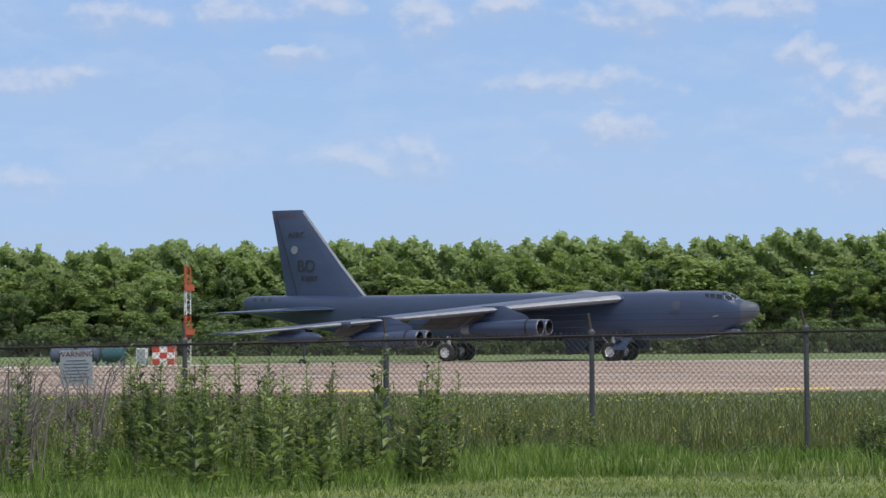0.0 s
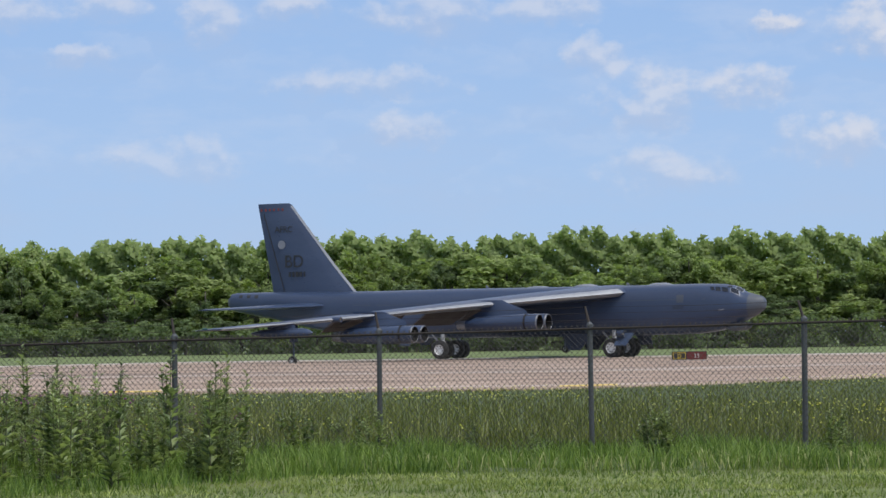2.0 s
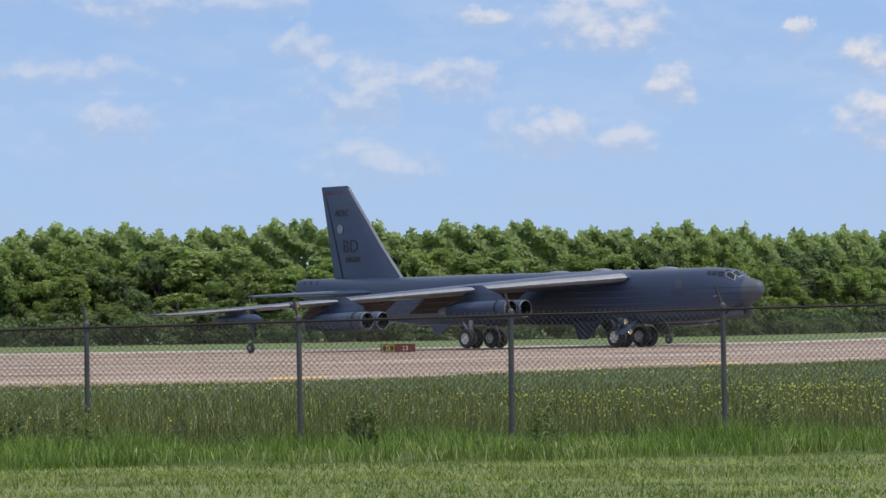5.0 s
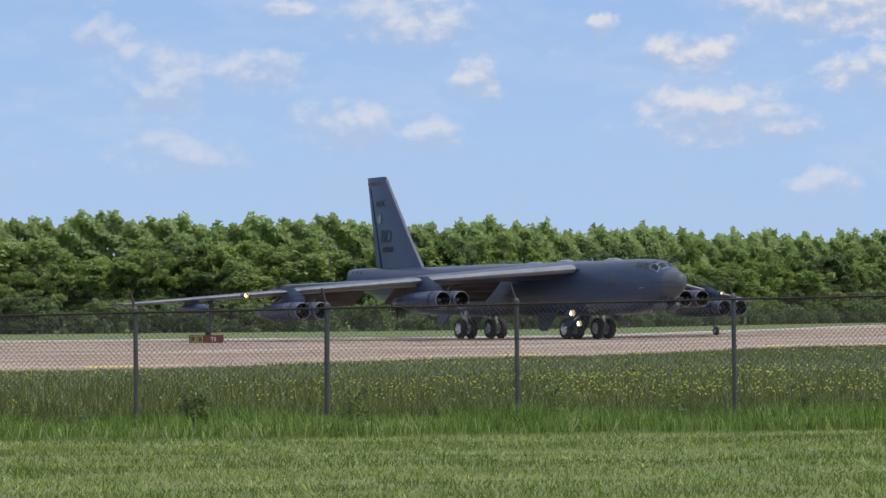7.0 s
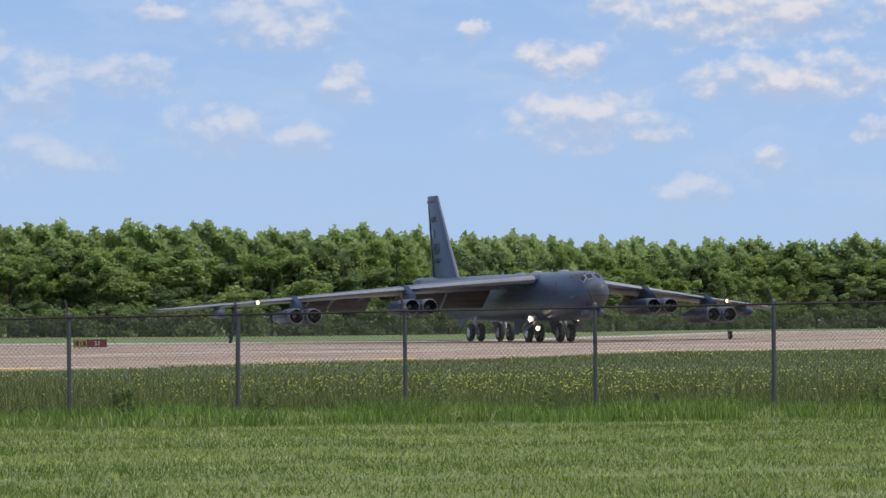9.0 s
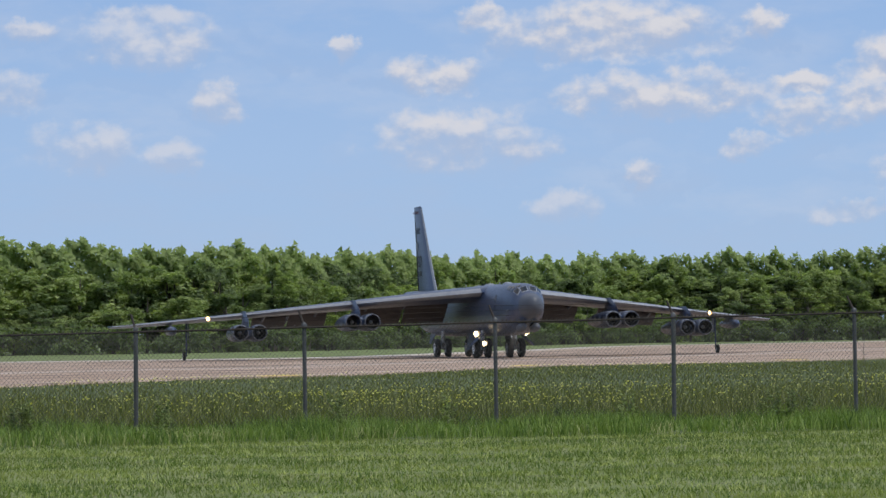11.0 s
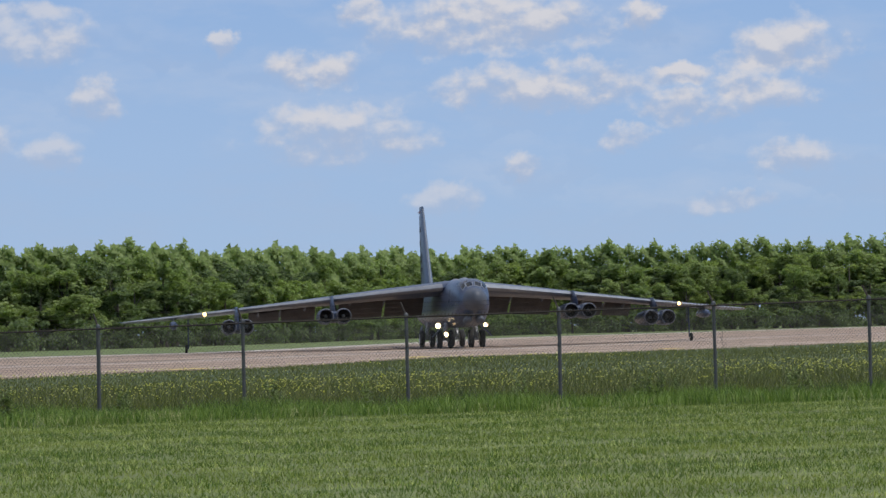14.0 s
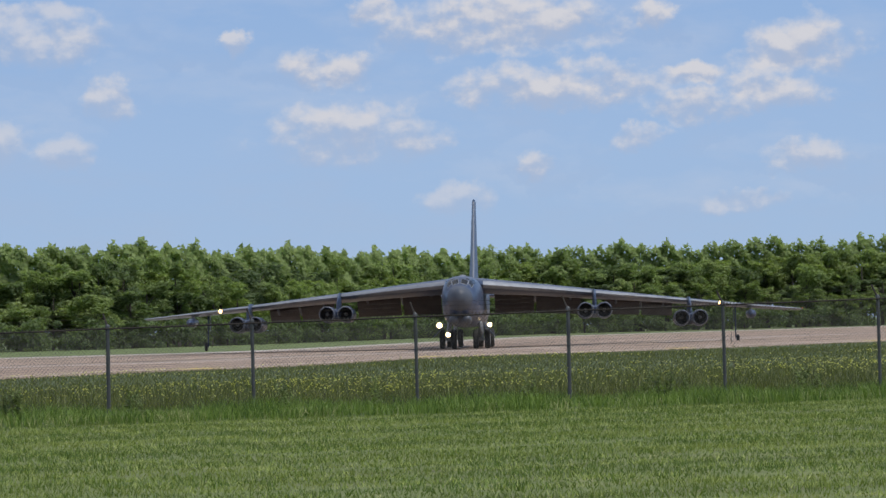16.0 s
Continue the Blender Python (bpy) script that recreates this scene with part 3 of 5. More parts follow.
def build_pod(plane, y, nose):
    pod = thing("engine_pod", "", "")
    pod.parent = plane
    z = wing_at(y)[2] - 1.42
    le = wing_at(y)[0]
    K = 0.82
    for dy in (-0.74, 0.74):
        # cowl: outer shell turned about its own axis, open in front
        prof = ((nose, 0.66), (nose + 0.1, 0.745), (nose + 0.45, 0.80), (nose + 1.5, 0.82), (nose + 3.0, 0.80), (nose + 4.8, 0.70), (nose + 6.2, 0.52))
        rings = [ring_x(st(s), y + dy, z - 0.02 * (s - nose), r * K, r * K, 24) for s, r in prof]
        cowl = part("cowl", loft("cowl", rings, PAINT, False), pod)
        lip = [ring_x(st(nose + s), y + dy, z, r * K, r * K, 24) for s, r in ((0.10, 0.768), (0.03, 0.75), (0.0, 0.72), (0.03, 0.69))]
        part("inlet_lip", loft("inlet_lip", lip, LIP, False), pod)
        # duct and fan are coloured black to stand for the inlet's shade
        duct = [ring_x(st(nose + s), y + dy, z, r * K, r * K, 24) for s, r in ((0.03, 0.688), (0.9, 0.64), (0.92, 0.05))]
        part("inlet_duct", loft("inlet_duct", duct, SHADE_DARK, False), pod)
        part("spinner", loft("spinner", [ring_x(st(nose + s), y + dy, z, r, r, 14) for s, r in ((0.45, 0.02), (0.55, 0.10), (0.9, 0.17))], STEEL), pod)
        fans = []
        for k in range(14):
            a = 2 * math.pi * k / 14
            c, d = math.cos(a), math.sin(a)
            for r, wd in ((0.14, 0.03), (0.5, 0.055)):
                fans += [(st(nose + 0.78), y + dy + c * r - d * wd, z + d * r + c * wd), (st(nose + 0.84), y + dy + c * r + d * wd, z + d * r - c * wd)]
        part("fan", mesh_of("fan", fans, [(4 * k, 4 * k + 1, 4 * k + 3, 4 * k + 2) for k in range(14)], SHADE_DARK), pod)
        slots = [[(st(nose + 0.95 + u), *p[1:]) for p in ring_x(0, y + dy, z, 0.682, 0.682, 24)] for u in (0, 0.16)]
        part("cowl_slot", loft("cowl_slot", slots, SHADE_DARK, False), pod)
        jet = [ring_x(st(nose + s), y + dy, z - 0.02 * s, r * K, r * K, 20) for s, r in ((5.9, 0.50), (7.0, 0.40), (6.9, 0.33), (6.2, 0.3))]
        part("exhaust_nozzle", loft("exhaust_nozzle", jet, METAL_AND_GLINT), pod)
    mid = [ring_x(st(nose + s), y, z - 0.02 * s, ry, rz, 20, 3) for s, ry, rz in ((0.7, 0.25, 0.25), (1.3, 0.6, 0.46), (3.5, 0.75, 0.52), (5.5, 0.66, 0.4), (6.8, 0.3, 0.2))]
    part("fairing", loft("fairing", mid, PAINT), pod)
    # swept pylon that rises from the fairing over the wing's leading edge
    ring = []
    for f, a, b, zz in ((0, nose + 1.0, nose + 6.6, z + 0.35), (0.55, le - 2.4, le + 1.2, z + 1.0), (0.85, le - 1.3, le + 2.0, z + 1.38), (1, le - 0.5, le + 2.2, z + 1.72)):
        w = 0.17 - 0.05 * f
        c = (b - a) * 0.5
        ring.append([(st(a), y, zz), (st(a + c * 0.4), y + w, zz), (st(b - c * 0.5), y + w, zz), (st(b), y, zz), (st(b - c * 0.5), y - w, zz), (st(a + c * 0.4), y - w, zz)])
    part("pylon", loft("pylon", ring, PAINT), pod)
    return pod


WHEELS = []


def wheel(parent, x, y, r, w):
    prof = [(-w / 2, r * 0.55), (-w / 2, r * 0.80), (-w * 0.42, r * 0.93), (-w * 0.22, r), (w * 0.22, r), (w * 0.42, r * 0.93), (w / 2, r * 0.80), (w / 2, r * 0.55)]
    n = 30
    me = turned("wheel", [(-w * 0.34, 0.02)] + [(-w * 0.34, r * 0.22), (-w * 0.40, r * 0.30), (-w * 0.36, r * 0.48)] + prof + [(w * 0.36, r * 0.48), (w * 0.40, r * 0.30), (w * 0.34, r * 0.22), (w * 0.34, 0.02)], [TYRE, RIM], n,
                lambda c: 1 if math.hypot(c.x, c.z) < r * 0.56 else 0)
    # lightening holes make the turning visible
    ob = part("wheel", me, parent, "black tyre on a white rim", pose(x, y, r))
    holes = []
    faces = []
    for k in range(8):
        a = 2 * math.pi * k / 8
        for sgn in (-1, 1):
            cx, cz = math.cos(a) * r * 0.40, math.sin(a) * r * 0.40
            base = len(holes)
            for q in range(6):
                b = 2 * math.pi * q / 6
                holes.append((cx + 0.055 * math.cos(b), sgn * (w * 0.41), cz + 0.055 * math.sin(b)))
            faces.append(tuple(base + q for q in range(6)))
    bm = bmesh.new()
    bm.from_mesh(me)
    vs = [bm.verts.new(v) for v in holes]
    for f in faces:
        bm.faces.new([vs[i] for i in f]).material_index = 0
    bm.to_mesh(me)
    bm.free()
    WHEELS.append((ob, x, y, r))
    return ob


def lamp(parent, x, y, z, r, deep=0.34):
    """A lamp whose front glass glows, in an added dark can that hides the glow from the side."""
    part("lamp_can", loft("lamp_can", [ring_x(x - d, y, z, k * r, k * r, 18) for d, k in ((0.2, 0.4), (0.12, 0.95), (0.0, 1.1), (-deep, 1.14), (-deep, 1.08), (-0.03, 1.0))], PAINT, False), parent)
    part("lamp_glass", loft("lamp_glass", [ring_x(x + d, y, z, k * r, k * r, 18) for d, k in ((0.024, 0.97), (0.045, 0.7), (0.05, 0.1))], LAMP), parent, "lit landing lamp")


def build_truck(plane, s, y, lamps):
    gear = thing("landing_gear", "", "")
    gear.parent = plane
    x = st(s)
    for dy in (-0.46, 0.46):
        wheel(gear, x, y + dy, 0.76, 0.44)
    part("axle", tube("axle", [(x, y - 0.40, 0.72), (x, y + 0.40, 0.72)], 0.11, STEEL, 12), gear)
    part("strut", tube("strut", [(x, y, 0.72), (x, y, 1.3), (x - 0.05, y * 0.9, 2.1)], [0.13, 0.17, 0.2], STEEL, 12), gear)
    part("drag_brace", tube("drag_brace", [(x, y, 0.95), (x - 1.1, y * 0.8, 2.0)], 0.07, STEEL, 8), gear)
    part("scissor_link", tube("scissor_link", [(x + 0.08, y, 0.8), (x + 0.38, y, 1.15), (x + 0.1, y, 1.5)], 0.05, STEEL, 6), gear)
    if lamps:
        lamp(gear, x + 0.62, y + 0.02, 1.12, 0.19)
        part("lamp_arm", tube("lamp_arm", [(x, y, 1.25), (x + 0.5, y + 0.02, 1.12)], 0.05, STEEL, 8), gear)
    return gear


def build_airplane():
    plane = thing("airplane", "dark grey eight-engine jet bomber taxiing on the runway", "airplane")
    rings = []
    for s in sorted(set([b[0] for b in BODY] + [1.2, 1.95, 2.28, 2.65, 3.2, 4.1, 6.5, 13, 19, 25, 31, 36, 39, 43, 46])):
        rings.append([skin(s, 360 * k / 40) for k in range(40)])
    fus = part("fuselage", loft("fuselage", rings, [PAINT, RADOME], True, lambda c: 1 if c.x > st(1.5) else 0), plane)
    # cockpit glazing: side panes, windscreens, each framed
    for side in (1, -1):
        for s0, s1, a0, a1, lean in ((1.90, 2.38, 64, 86, 0.04), (2.02, 2.62, 41, 60, 0.14), (2.82, 3.28, 38, 56, 0.16), (3.42, 3.80, 39, 56, 0.16), (3.92, 4.22, 41, 55, 0.14)):
            a, b = (a0, a1) if side > 0 else (180 - a0, 180 - a1)
            frame_of = PAINT_PALE if s0 < 2.8 else PAINT
            fr = part("window_frame", skin_patch("window_frame", s0 - 0.065, s1 + 0.065, a - 2.2 * side, b + 2.2 * side, frame_of, 0.012, 4, lean), fus)
            part("window_pane", skin_patch("window_pane", s0, s1, a, b, GLASS, 0.03, 4, lean), fus)
        part("eyebrow_pane", skin_patch("eyebrow_pane", 2.72, 3.0, *((60, 75) if side > 0 else (120, 105)), GLASS, 0.015), fus)
        part("crew_hatch", skin_patch("crew_hatch", 6.4, 7.0, *((8, 26) if side > 0 else (172, 154)), RADOME, 0.006), fus)
        part("sensor_bulge", loft("sensor_bulge", [ring_x(st(s), side * 0.5, 2.35 + (s - 1.6) * -0.12, r, r * 0.9, 14) for s, r in ((1.55, 0.03), (1.7, 0.24), (2.1, 0.36), (2.7, 0.36), (3.3, 0.05))], RADOME), fus, "grey sensor bulge under the nose")
        part("nose_light", skin_patch("nose_light", 3.1, 3.55, *((-6, -4) if side > 0 else (186, 184)), PAINT_PALE, 0.02), fus)
        part("nose_marking", skin_patch("nose_marking", 6.4, 7.3, *((0, 4) if side > 0 else (180, 176)), DOOR_BLUE, 0.006), fus)
        for k in range(9):  # skin ribs along the belly side
            part("panel_line", skin_patch("panel_line", 8 + k * 3.1, 8.04 + k * 3.1, *((-58, 62) if side > 0 else (238, 118)), RADOME, 0.004, 6), fus)
        for lo in (14, -18):
            part("skin_seam", skin_patch("skin_seam", 4.6, 36, *((lo, lo + 1) if side > 0 else (180 - lo, 179 - lo)), RADOME, 0.005, 10), fus)
    for s, w, h in ((15.2, 0.42, 0.22), (8.8, 0.36, 0.2), (19.5, 0.28, 0.14)):
        hump = [ring_x(st(s + d), 0, body_at(s)[2] - 0.04, w * k, h * k, 16) for d, k in ((-0.9, 0.05), (-0.7, 0.6), (-0.2, 0.98), (0.5, 0.95), (1.0, 0.6), (1.3, 0.05))]
        part("antenna_blister", loft("antenna_blister", hump, PAINT_PALE), fus)
    for s, h in ((11.5, 0.12), (24.0, 0.16)):
        part("blade_antenna", loft("blade_antenna", [[(st(s), -0.02, 5.5), (st(s + 0.35), -0.02, 5.5), (st(s + 0.35), 0.02, 5.5), (st(s), 0.02, 5.5)], [(st(s + 0.25), -0.01, 5.7 + h), (st(s + 0.4), -0.01, 5.7 + h), (st(s + 0.4), 0.01, 5.7 + h), (st(s + 0.25), 0.01, 5.7 + h)]], PAINT_PALE), fus)
    # tail turret block with vents
    part("tail_cone", loft("tail_cone", [ring_x(st(s), 0, 4.9, w, h, 20, 3) for s, w, h in ((47.8, 0.72, 0.72), (48.6, 0.66, 0.6), (48.9, 0.4, 0.35))], RADOME), fus)
    for side in (1, -1):
        for k in range(3):
            part("tail_vent", skin_patch("tail_vent", 45.6 + k * 0.8, 45.95 + k * 0.8, *((22, 45) if side > 0 else (158, 135)), MARK, 0.008), fus)
    # fin
    def fin_ring(z, le, te, t):
        c = te - le
        return [(st(le), 0, z), (st(le + 0.06 * c), t * 0.45, z), (st(le + 0.2 * c), t, z), (st(le + 0.7 * c), t * 0.9, z), (st(te), 0.02, z), (st(te), -0.02, z), (st(le + 0.7 * c), -t * 0.9, z), (st(le + 0.2 * c), -t, z), (st(le + 0.06 * c), -t * 0.45, z)]
    fin = part("fin", loft("fin", [fin_ring(5.2, 36.1, 44.5, 0.42), fin_ring(5.6, 36.5, 44.55, 0.38), fin_ring(8.0, 38.6, 45.0, 0.29), fin_ring(12.95, 42.6, 45.95, 0.15), fin_ring(13.12, 42.9, 45.95, 0.1)], PAINT), plane)
    # painted sun glint down the front of the fin
    part("leading_edge", loft("leading_edge", [[(st(le + 0.22), -t, z), (st(le - 0.012), 0, z), (st(le + 0.22), t, z)] for z, le, t in ((5.55, 36.45, 0.13), (8.0, 38.6, 0.115), (12.9, 42.56, 0.075))], METAL_AND_GLINT, False), fin)
    rud = [[(st(c), -t, z), (st(c + 0.05), -t - 0.006, z), (st(c + 0.05), t + 0.006, z), (st(c), t, z)] for z, c, t in ((5.6, 43.3, 0.26), (12.3, 45.35, 0.1))]
    part("rudder_gap", loft("rudder_gap", rud, MARK), fin)
    side_y = lambda z: -(0.385 - (z - 5.6) * 0.0375 if z < 8 else 0.295 - (z - 8) * 0.0298) - 0.02
    part("tail_code", lettering("tail_code", "BD", 1.05, MARK), fin, "", pose(st(42.35), side_y(8.0), 7.75, -1.8))
    part("tail_letters", lettering("tail_letters", "AFRC", 0.52, MARK), fin, "", pose(st(43.35), side_y(10.7), 10.7, -1.8))
    for k, wd in enumerate((0.2, 0.2, 0.28, 0.28, 0.14)):
        part("serial_bar", box("serial_bar", (wd, 0.012, 0.42), (0, 0, 0.21), MARK, 0), fin, "", pose(st(42.75 - k * 0.36), side_y(7.1) - 0.004, 6.95, -1.8))
    shield = turned("shield", [(-0.01, 0.02), (-0.01, 0.36), (0.01, 0.36), (0.01, 0.02)], PAINT_PALE, 18)
    part("shield", shield, fin, "pale round unit badge", pose(st(43.55), side_y(9.7), 9.65))
    for k in range(6):
        part("tip_flash", box("tip_flash", (0.16, 0.012, 0.22), (0, 0, 0), FLASH, 0), fin, "dull red tail flash", pose(st(43.45 + k * 0.42), -0.17, 12.6))
    # stabilisers
    for side in (1, -1):
        rings = [foil(side * y, le, ch, z, t) for y, le, ch, z, t in ((0.5, 38.2, 6.2, 4.5, 0.09), (1.2, 38.7, 5.8, 4.48, 0.09), (7.4, 44.6, 2.5, 4.3, 0.08), (7.9, 45.4, 1.5, 4.28, 0.06))]
        part("stabiliser", loft("stabiliser", rings, PAINT), plane)
        wing = build_wing(plane, side)
        for y, nose in ((10.3, 13.9), (18.2, 20.2)):
            build_pod(plane, side * y, nose)
        # fixed outer tank on its pylon
        le, ch, z, t = wing_at(23.6)
        tank = thing("drop_tank", "", "")
        tank.parent = plane
        part("tank_body", loft("tank_body", [ring_x(st(le - 1.6 + d), side * 23.6, z - 0.72, r, r, 18) for d, r in ((0, 0.03), (0.25, 0.2), (0.8, 0.36), (1.8, 0.38), (3.4, 0.36), (4.6, 0.24), (5.4, 0.05))], PAINT), tank)
        part("pylon", loft("pylon", [[(st(le - 0.2), side * 23.6, z - 0.4), (st(le + 0.6), side * 23.6 + 0.1, z - 0.4), (st(le + 2.4), side * 23.6, z - 0.4), (st(le + 0.6), side * 23.6 - 0.1, z - 0.4)],
                                     [(st(le + 0.1), side * 23.6, z), (st(le + 0.7), side * 23.6 + 0.09, z), (st(le + 2.2), side * 23.6, z), (st(le + 0.7), side * 23.6 - 0.09, z)]], PAINT), tank)
        # outrigger
        le, ch, z, t = wing_at(22.5)
        rig = thing("outrigger_gear", "", "")
        rig.parent = plane
        x = st(le + 1.7)
        wheel(rig, x, side * 22.5, 0.36, 0.24)
        part("strut", tube("strut", [(x, side * 22.32, 0.36), (x, side * 22.32, 1.1), (x, side * 22.3, z - 0.2)], [0.05, 0.06, 0.07], PAINT, 10), rig)
        part("axle", tube("axle", [(x, side * 22.3, 0.36), (x, side * 22.55, 0.36)], 0.05, STEEL, 8), rig)
        part("gear_door", box("gear_door", (0.7, 0.03, 1.3), (x - 0.1, side * 22.15, z - 0.85), PAINT, 0.01), rig)
        # trucks
        build_truck(plane, 12.4, side * 1.32, side < 0)
        build_truck(plane, 27.7, side * 1.32, False)
        # hanging bay doors
        for s, length, drop in ((14.4, 2.5, 1.3), (30.0, 1.9, 0.8)):
            v = [(st(s - 0.3), side * 1.42, 1.9), (st(s + length), side * 1.42, 1.9), (st(s + length * 0.75), side * 1.62, 1.9 - drop), (st(s + length * 0.35), side * 1.62, 1.9 - drop)]
            v2 = [(a, b + side * 0.06, c) for a, b, c in v]
            part("bay_door", loft("bay_door", [v, v2], DOOR_BLUE), plane, "dark blue hanging gear door")
        lamp(plane, st(11.75), side * 1.98, 1.86, 0.22 if side < 0 else 0.18, 0.5)
        part("lamp_arm", tube("lamp_arm", [(st(12.2), side * 1.5, 1.95), (st(11.9), side * 1.98, 1.86)], 0.06, STEEL, 8), plane)
        part("front_door", loft("front_door", [[(st(10.6), side * 1.5, 1.9), (st(12.0), side * 1.5, 1.9), (st(11.9), side * 2.5, 0.95), (st(10.9), side * 2.5, 0.95)], [(st(10.6), side * 1.5, 1.85), (st(12.0), side * 1.5, 1.85), (st(11.9), side * 2.45, 0.92), (st(10.9), side * 2.45, 0.92)]], PAINT), plane)
    return plane


airplane = build_airplane()


# ---- chain-link fence ----
POSTS = (-6.15, -3.1, -0.05, 3.02, 6.09, 9.22, 12.37, 15.53, 19.2, 22.72, 26.38, 30.15, 33.8, 37.4)


def rail(x):
    return 1.775 + 0.0144 * x


def build_fence():
    fence = thing("chain_link_fence", "weathered chain-link airfield fence topped with barbed wire on angled arms", "fence")
    for i, x in enumerate(POSTS):
        z = rail(x)
        lean = 0.012 * math.sin(i * 2.3)
        post = part("post", tube("post", [(x - lean, 0, -0.3), (x, 0, z - 0.02)], 0.039 if i % 3 else 0.043, GALV, 14), fence)
        part("post_cap", tube("post_cap", [(x, 0, z - 0.05), (x, 0, z + 0.03), (x - 0.01, 0.01, z + 0.06)], [0.05, 0.052, 0.03], GALV, 12), post)
        part("arm", tube("arm", [(x, 0.0, z), (x - 0.07, 0.2, z + 0.30)], [0.024, 0.018], RUST, 8), post)
    for a, b in zip(POSTS, POSTS[1:]):
        za, zb = rail(a), rail(b)
        sag = 0.018
        for k, (dy, dz) in enumerate(((0.07, 0.10), (0.145, 0.20), (0.21, 0.29))):
            pts = [(a - 0.05 * dz / 0.3, dy, za + dz), ((a + b) / 2, dy, (za + zb) / 2 + dz - sag), (b - 0.05 * dz / 0.3, dy, zb + dz)]
            part("barbed_strand", tube("barbed_strand", pts, 0.0028, RUST, 5), fence)
        # the fabric's barbed selvage along the top tension wire
        part("top_wire", tube("top_wire", [(a, -0.04, za - 0.03), ((a + b) / 2, -0.04, (za + zb) / 2 - 0.035), (b, -0.04, zb - 0.03)], 0.019, RUST, 6), fence)
    # woven diamonds, one bent wire after another
    v, f = [], []
    step, low = 0.083, -0.05
    n = int((POSTS[-1] - POSTS[0]) / step)

    def bar(p, q, r=0.0027):
        base = len(v)
        for x, y, z in (p, q):
            v.extend(((x - r, y, z - r), (x + r, y, z - r), (x, y + r, z + r)))
        f.extend(((base, base + 1, base + 4, base + 3), (base + 1, base + 2, base + 5, base + 4), (base + 2, base, base + 3, base + 5)))

    for i in range(n):
        x = POSTS[0] + i * step
        hi = rail(x) - 0.03
        run = (hi - low) * 0.95
        for sgn in (1, -1):
            x1 = x + sgn * run
            t = 1.0
            if x1 > POSTS[-1]:
                t = (POSTS[-1] - x) / run
            if x1 < POSTS[0]:
                t = (x - POSTS[0]) / run
            bar((x, -0.05 + 0.003 * sgn, hi), (x + sgn * run * t, -0.05 + 0.003 * sgn, hi - (hi - low) * t))
        bar((x - 0.02, -0.05, hi - 0.01), (x + 0.012, -0.05, hi + 0.055), 0.0055)
        bar((x + 0.02, -0.05, hi - 0.01), (x - 0.012, -0.05, hi + 0.05), 0.0055)
    tagged(part("chain_link_fabric", mesh_of("chain_link_fabric", v, f, WIRE), fence), kind="stuff")


build_fence()


def build_warning_sign():
    sign = thing("warning_sign", "faded white metal warning sign wired to the fence", "sign", m=pose(-1.70, -0.075, 1.13, 0, -1.5, 0))
    part("plate", box("plate", (0.50, 0.008, 0.54), (0, 0, 0.27), BOARD, 0.003), sign)
    part("heading", lettering("heading", "WARNING", 0.085, SIGN_RED, 0.001), sign, "red lettering", pose(0, -0.006, 0.435))
    for k in range(7):
        w = (0.30, 0.40, 0.36, 0.41, 0.33, 0.38, 0.24)[k]
        part("text_bar", box("text_bar", (w, 0.003, 0.016), (0, 0, 0), SLATE, 0), sign, "", pose(0.0, -0.006, 0.375 - 0.05 * k))
    for x in (-0.21, 0.21):
        part("wire_tie", tube("wire_tie", [(x, -0.008, 0.5), (x, 0.02, 0.5)], 0.006, WIRE, 6), sign)


build_warning_sign()


def build_runway_sign():
    x, y = 13.0, 141.0
    sign = thing("runway_sign", "low black and red airfield holding sign with illuminated letters", "sign", m=pose(x, y, 0.03))
    part("cabinet", box("cabinet", (2.25, 0.22, 0.52), (0, 0, 0.36), SIGN_BLACK, 0.02), sign)
    part("location_panel", box("location_panel", (0.86, 0.02, 0.44), (-0.64, -0.12, 0.36), SIGN_BLACK, 0.005), sign)
    for dx, dz, w, h in ((0, 0.19, 0.80, 0.03), (0, -0.19, 0.80, 0.03), (-0.385, 0, 0.03, 0.35), (0.385, 0, 0.03, 0.35)):
        part("yellow_border", box("yellow_border", (w, 0.01, h), (-0.64 + dx, -0.135, 0.36 + dz), SIGN_YELLOW, 0), sign)
    part("holding_panel", box("holding_panel", (1.24, 0.02, 0.46), (0.46, -0.12, 0.36), SIGN_RED, 0.005), sign, "red panel")
    part("location_letter", lettering("location_letter", "D", 0.26, SIGN_YELLOW), sign, "yellow letter", pose(-0.64, -0.136, 0.23))
    part("runway_number", lettering("runway_number", "33", 0.28, SIGN_WHITE), sign, "white number", pose(0.46, -0.136, 0.22))
    for dx in (-0.9, 0, 0.9):
        part("leg", tube("leg", [(dx, 0, 0), (dx, 0, 0.12)], 0.04, STEEL, 8), sign)


build_runway_sign()


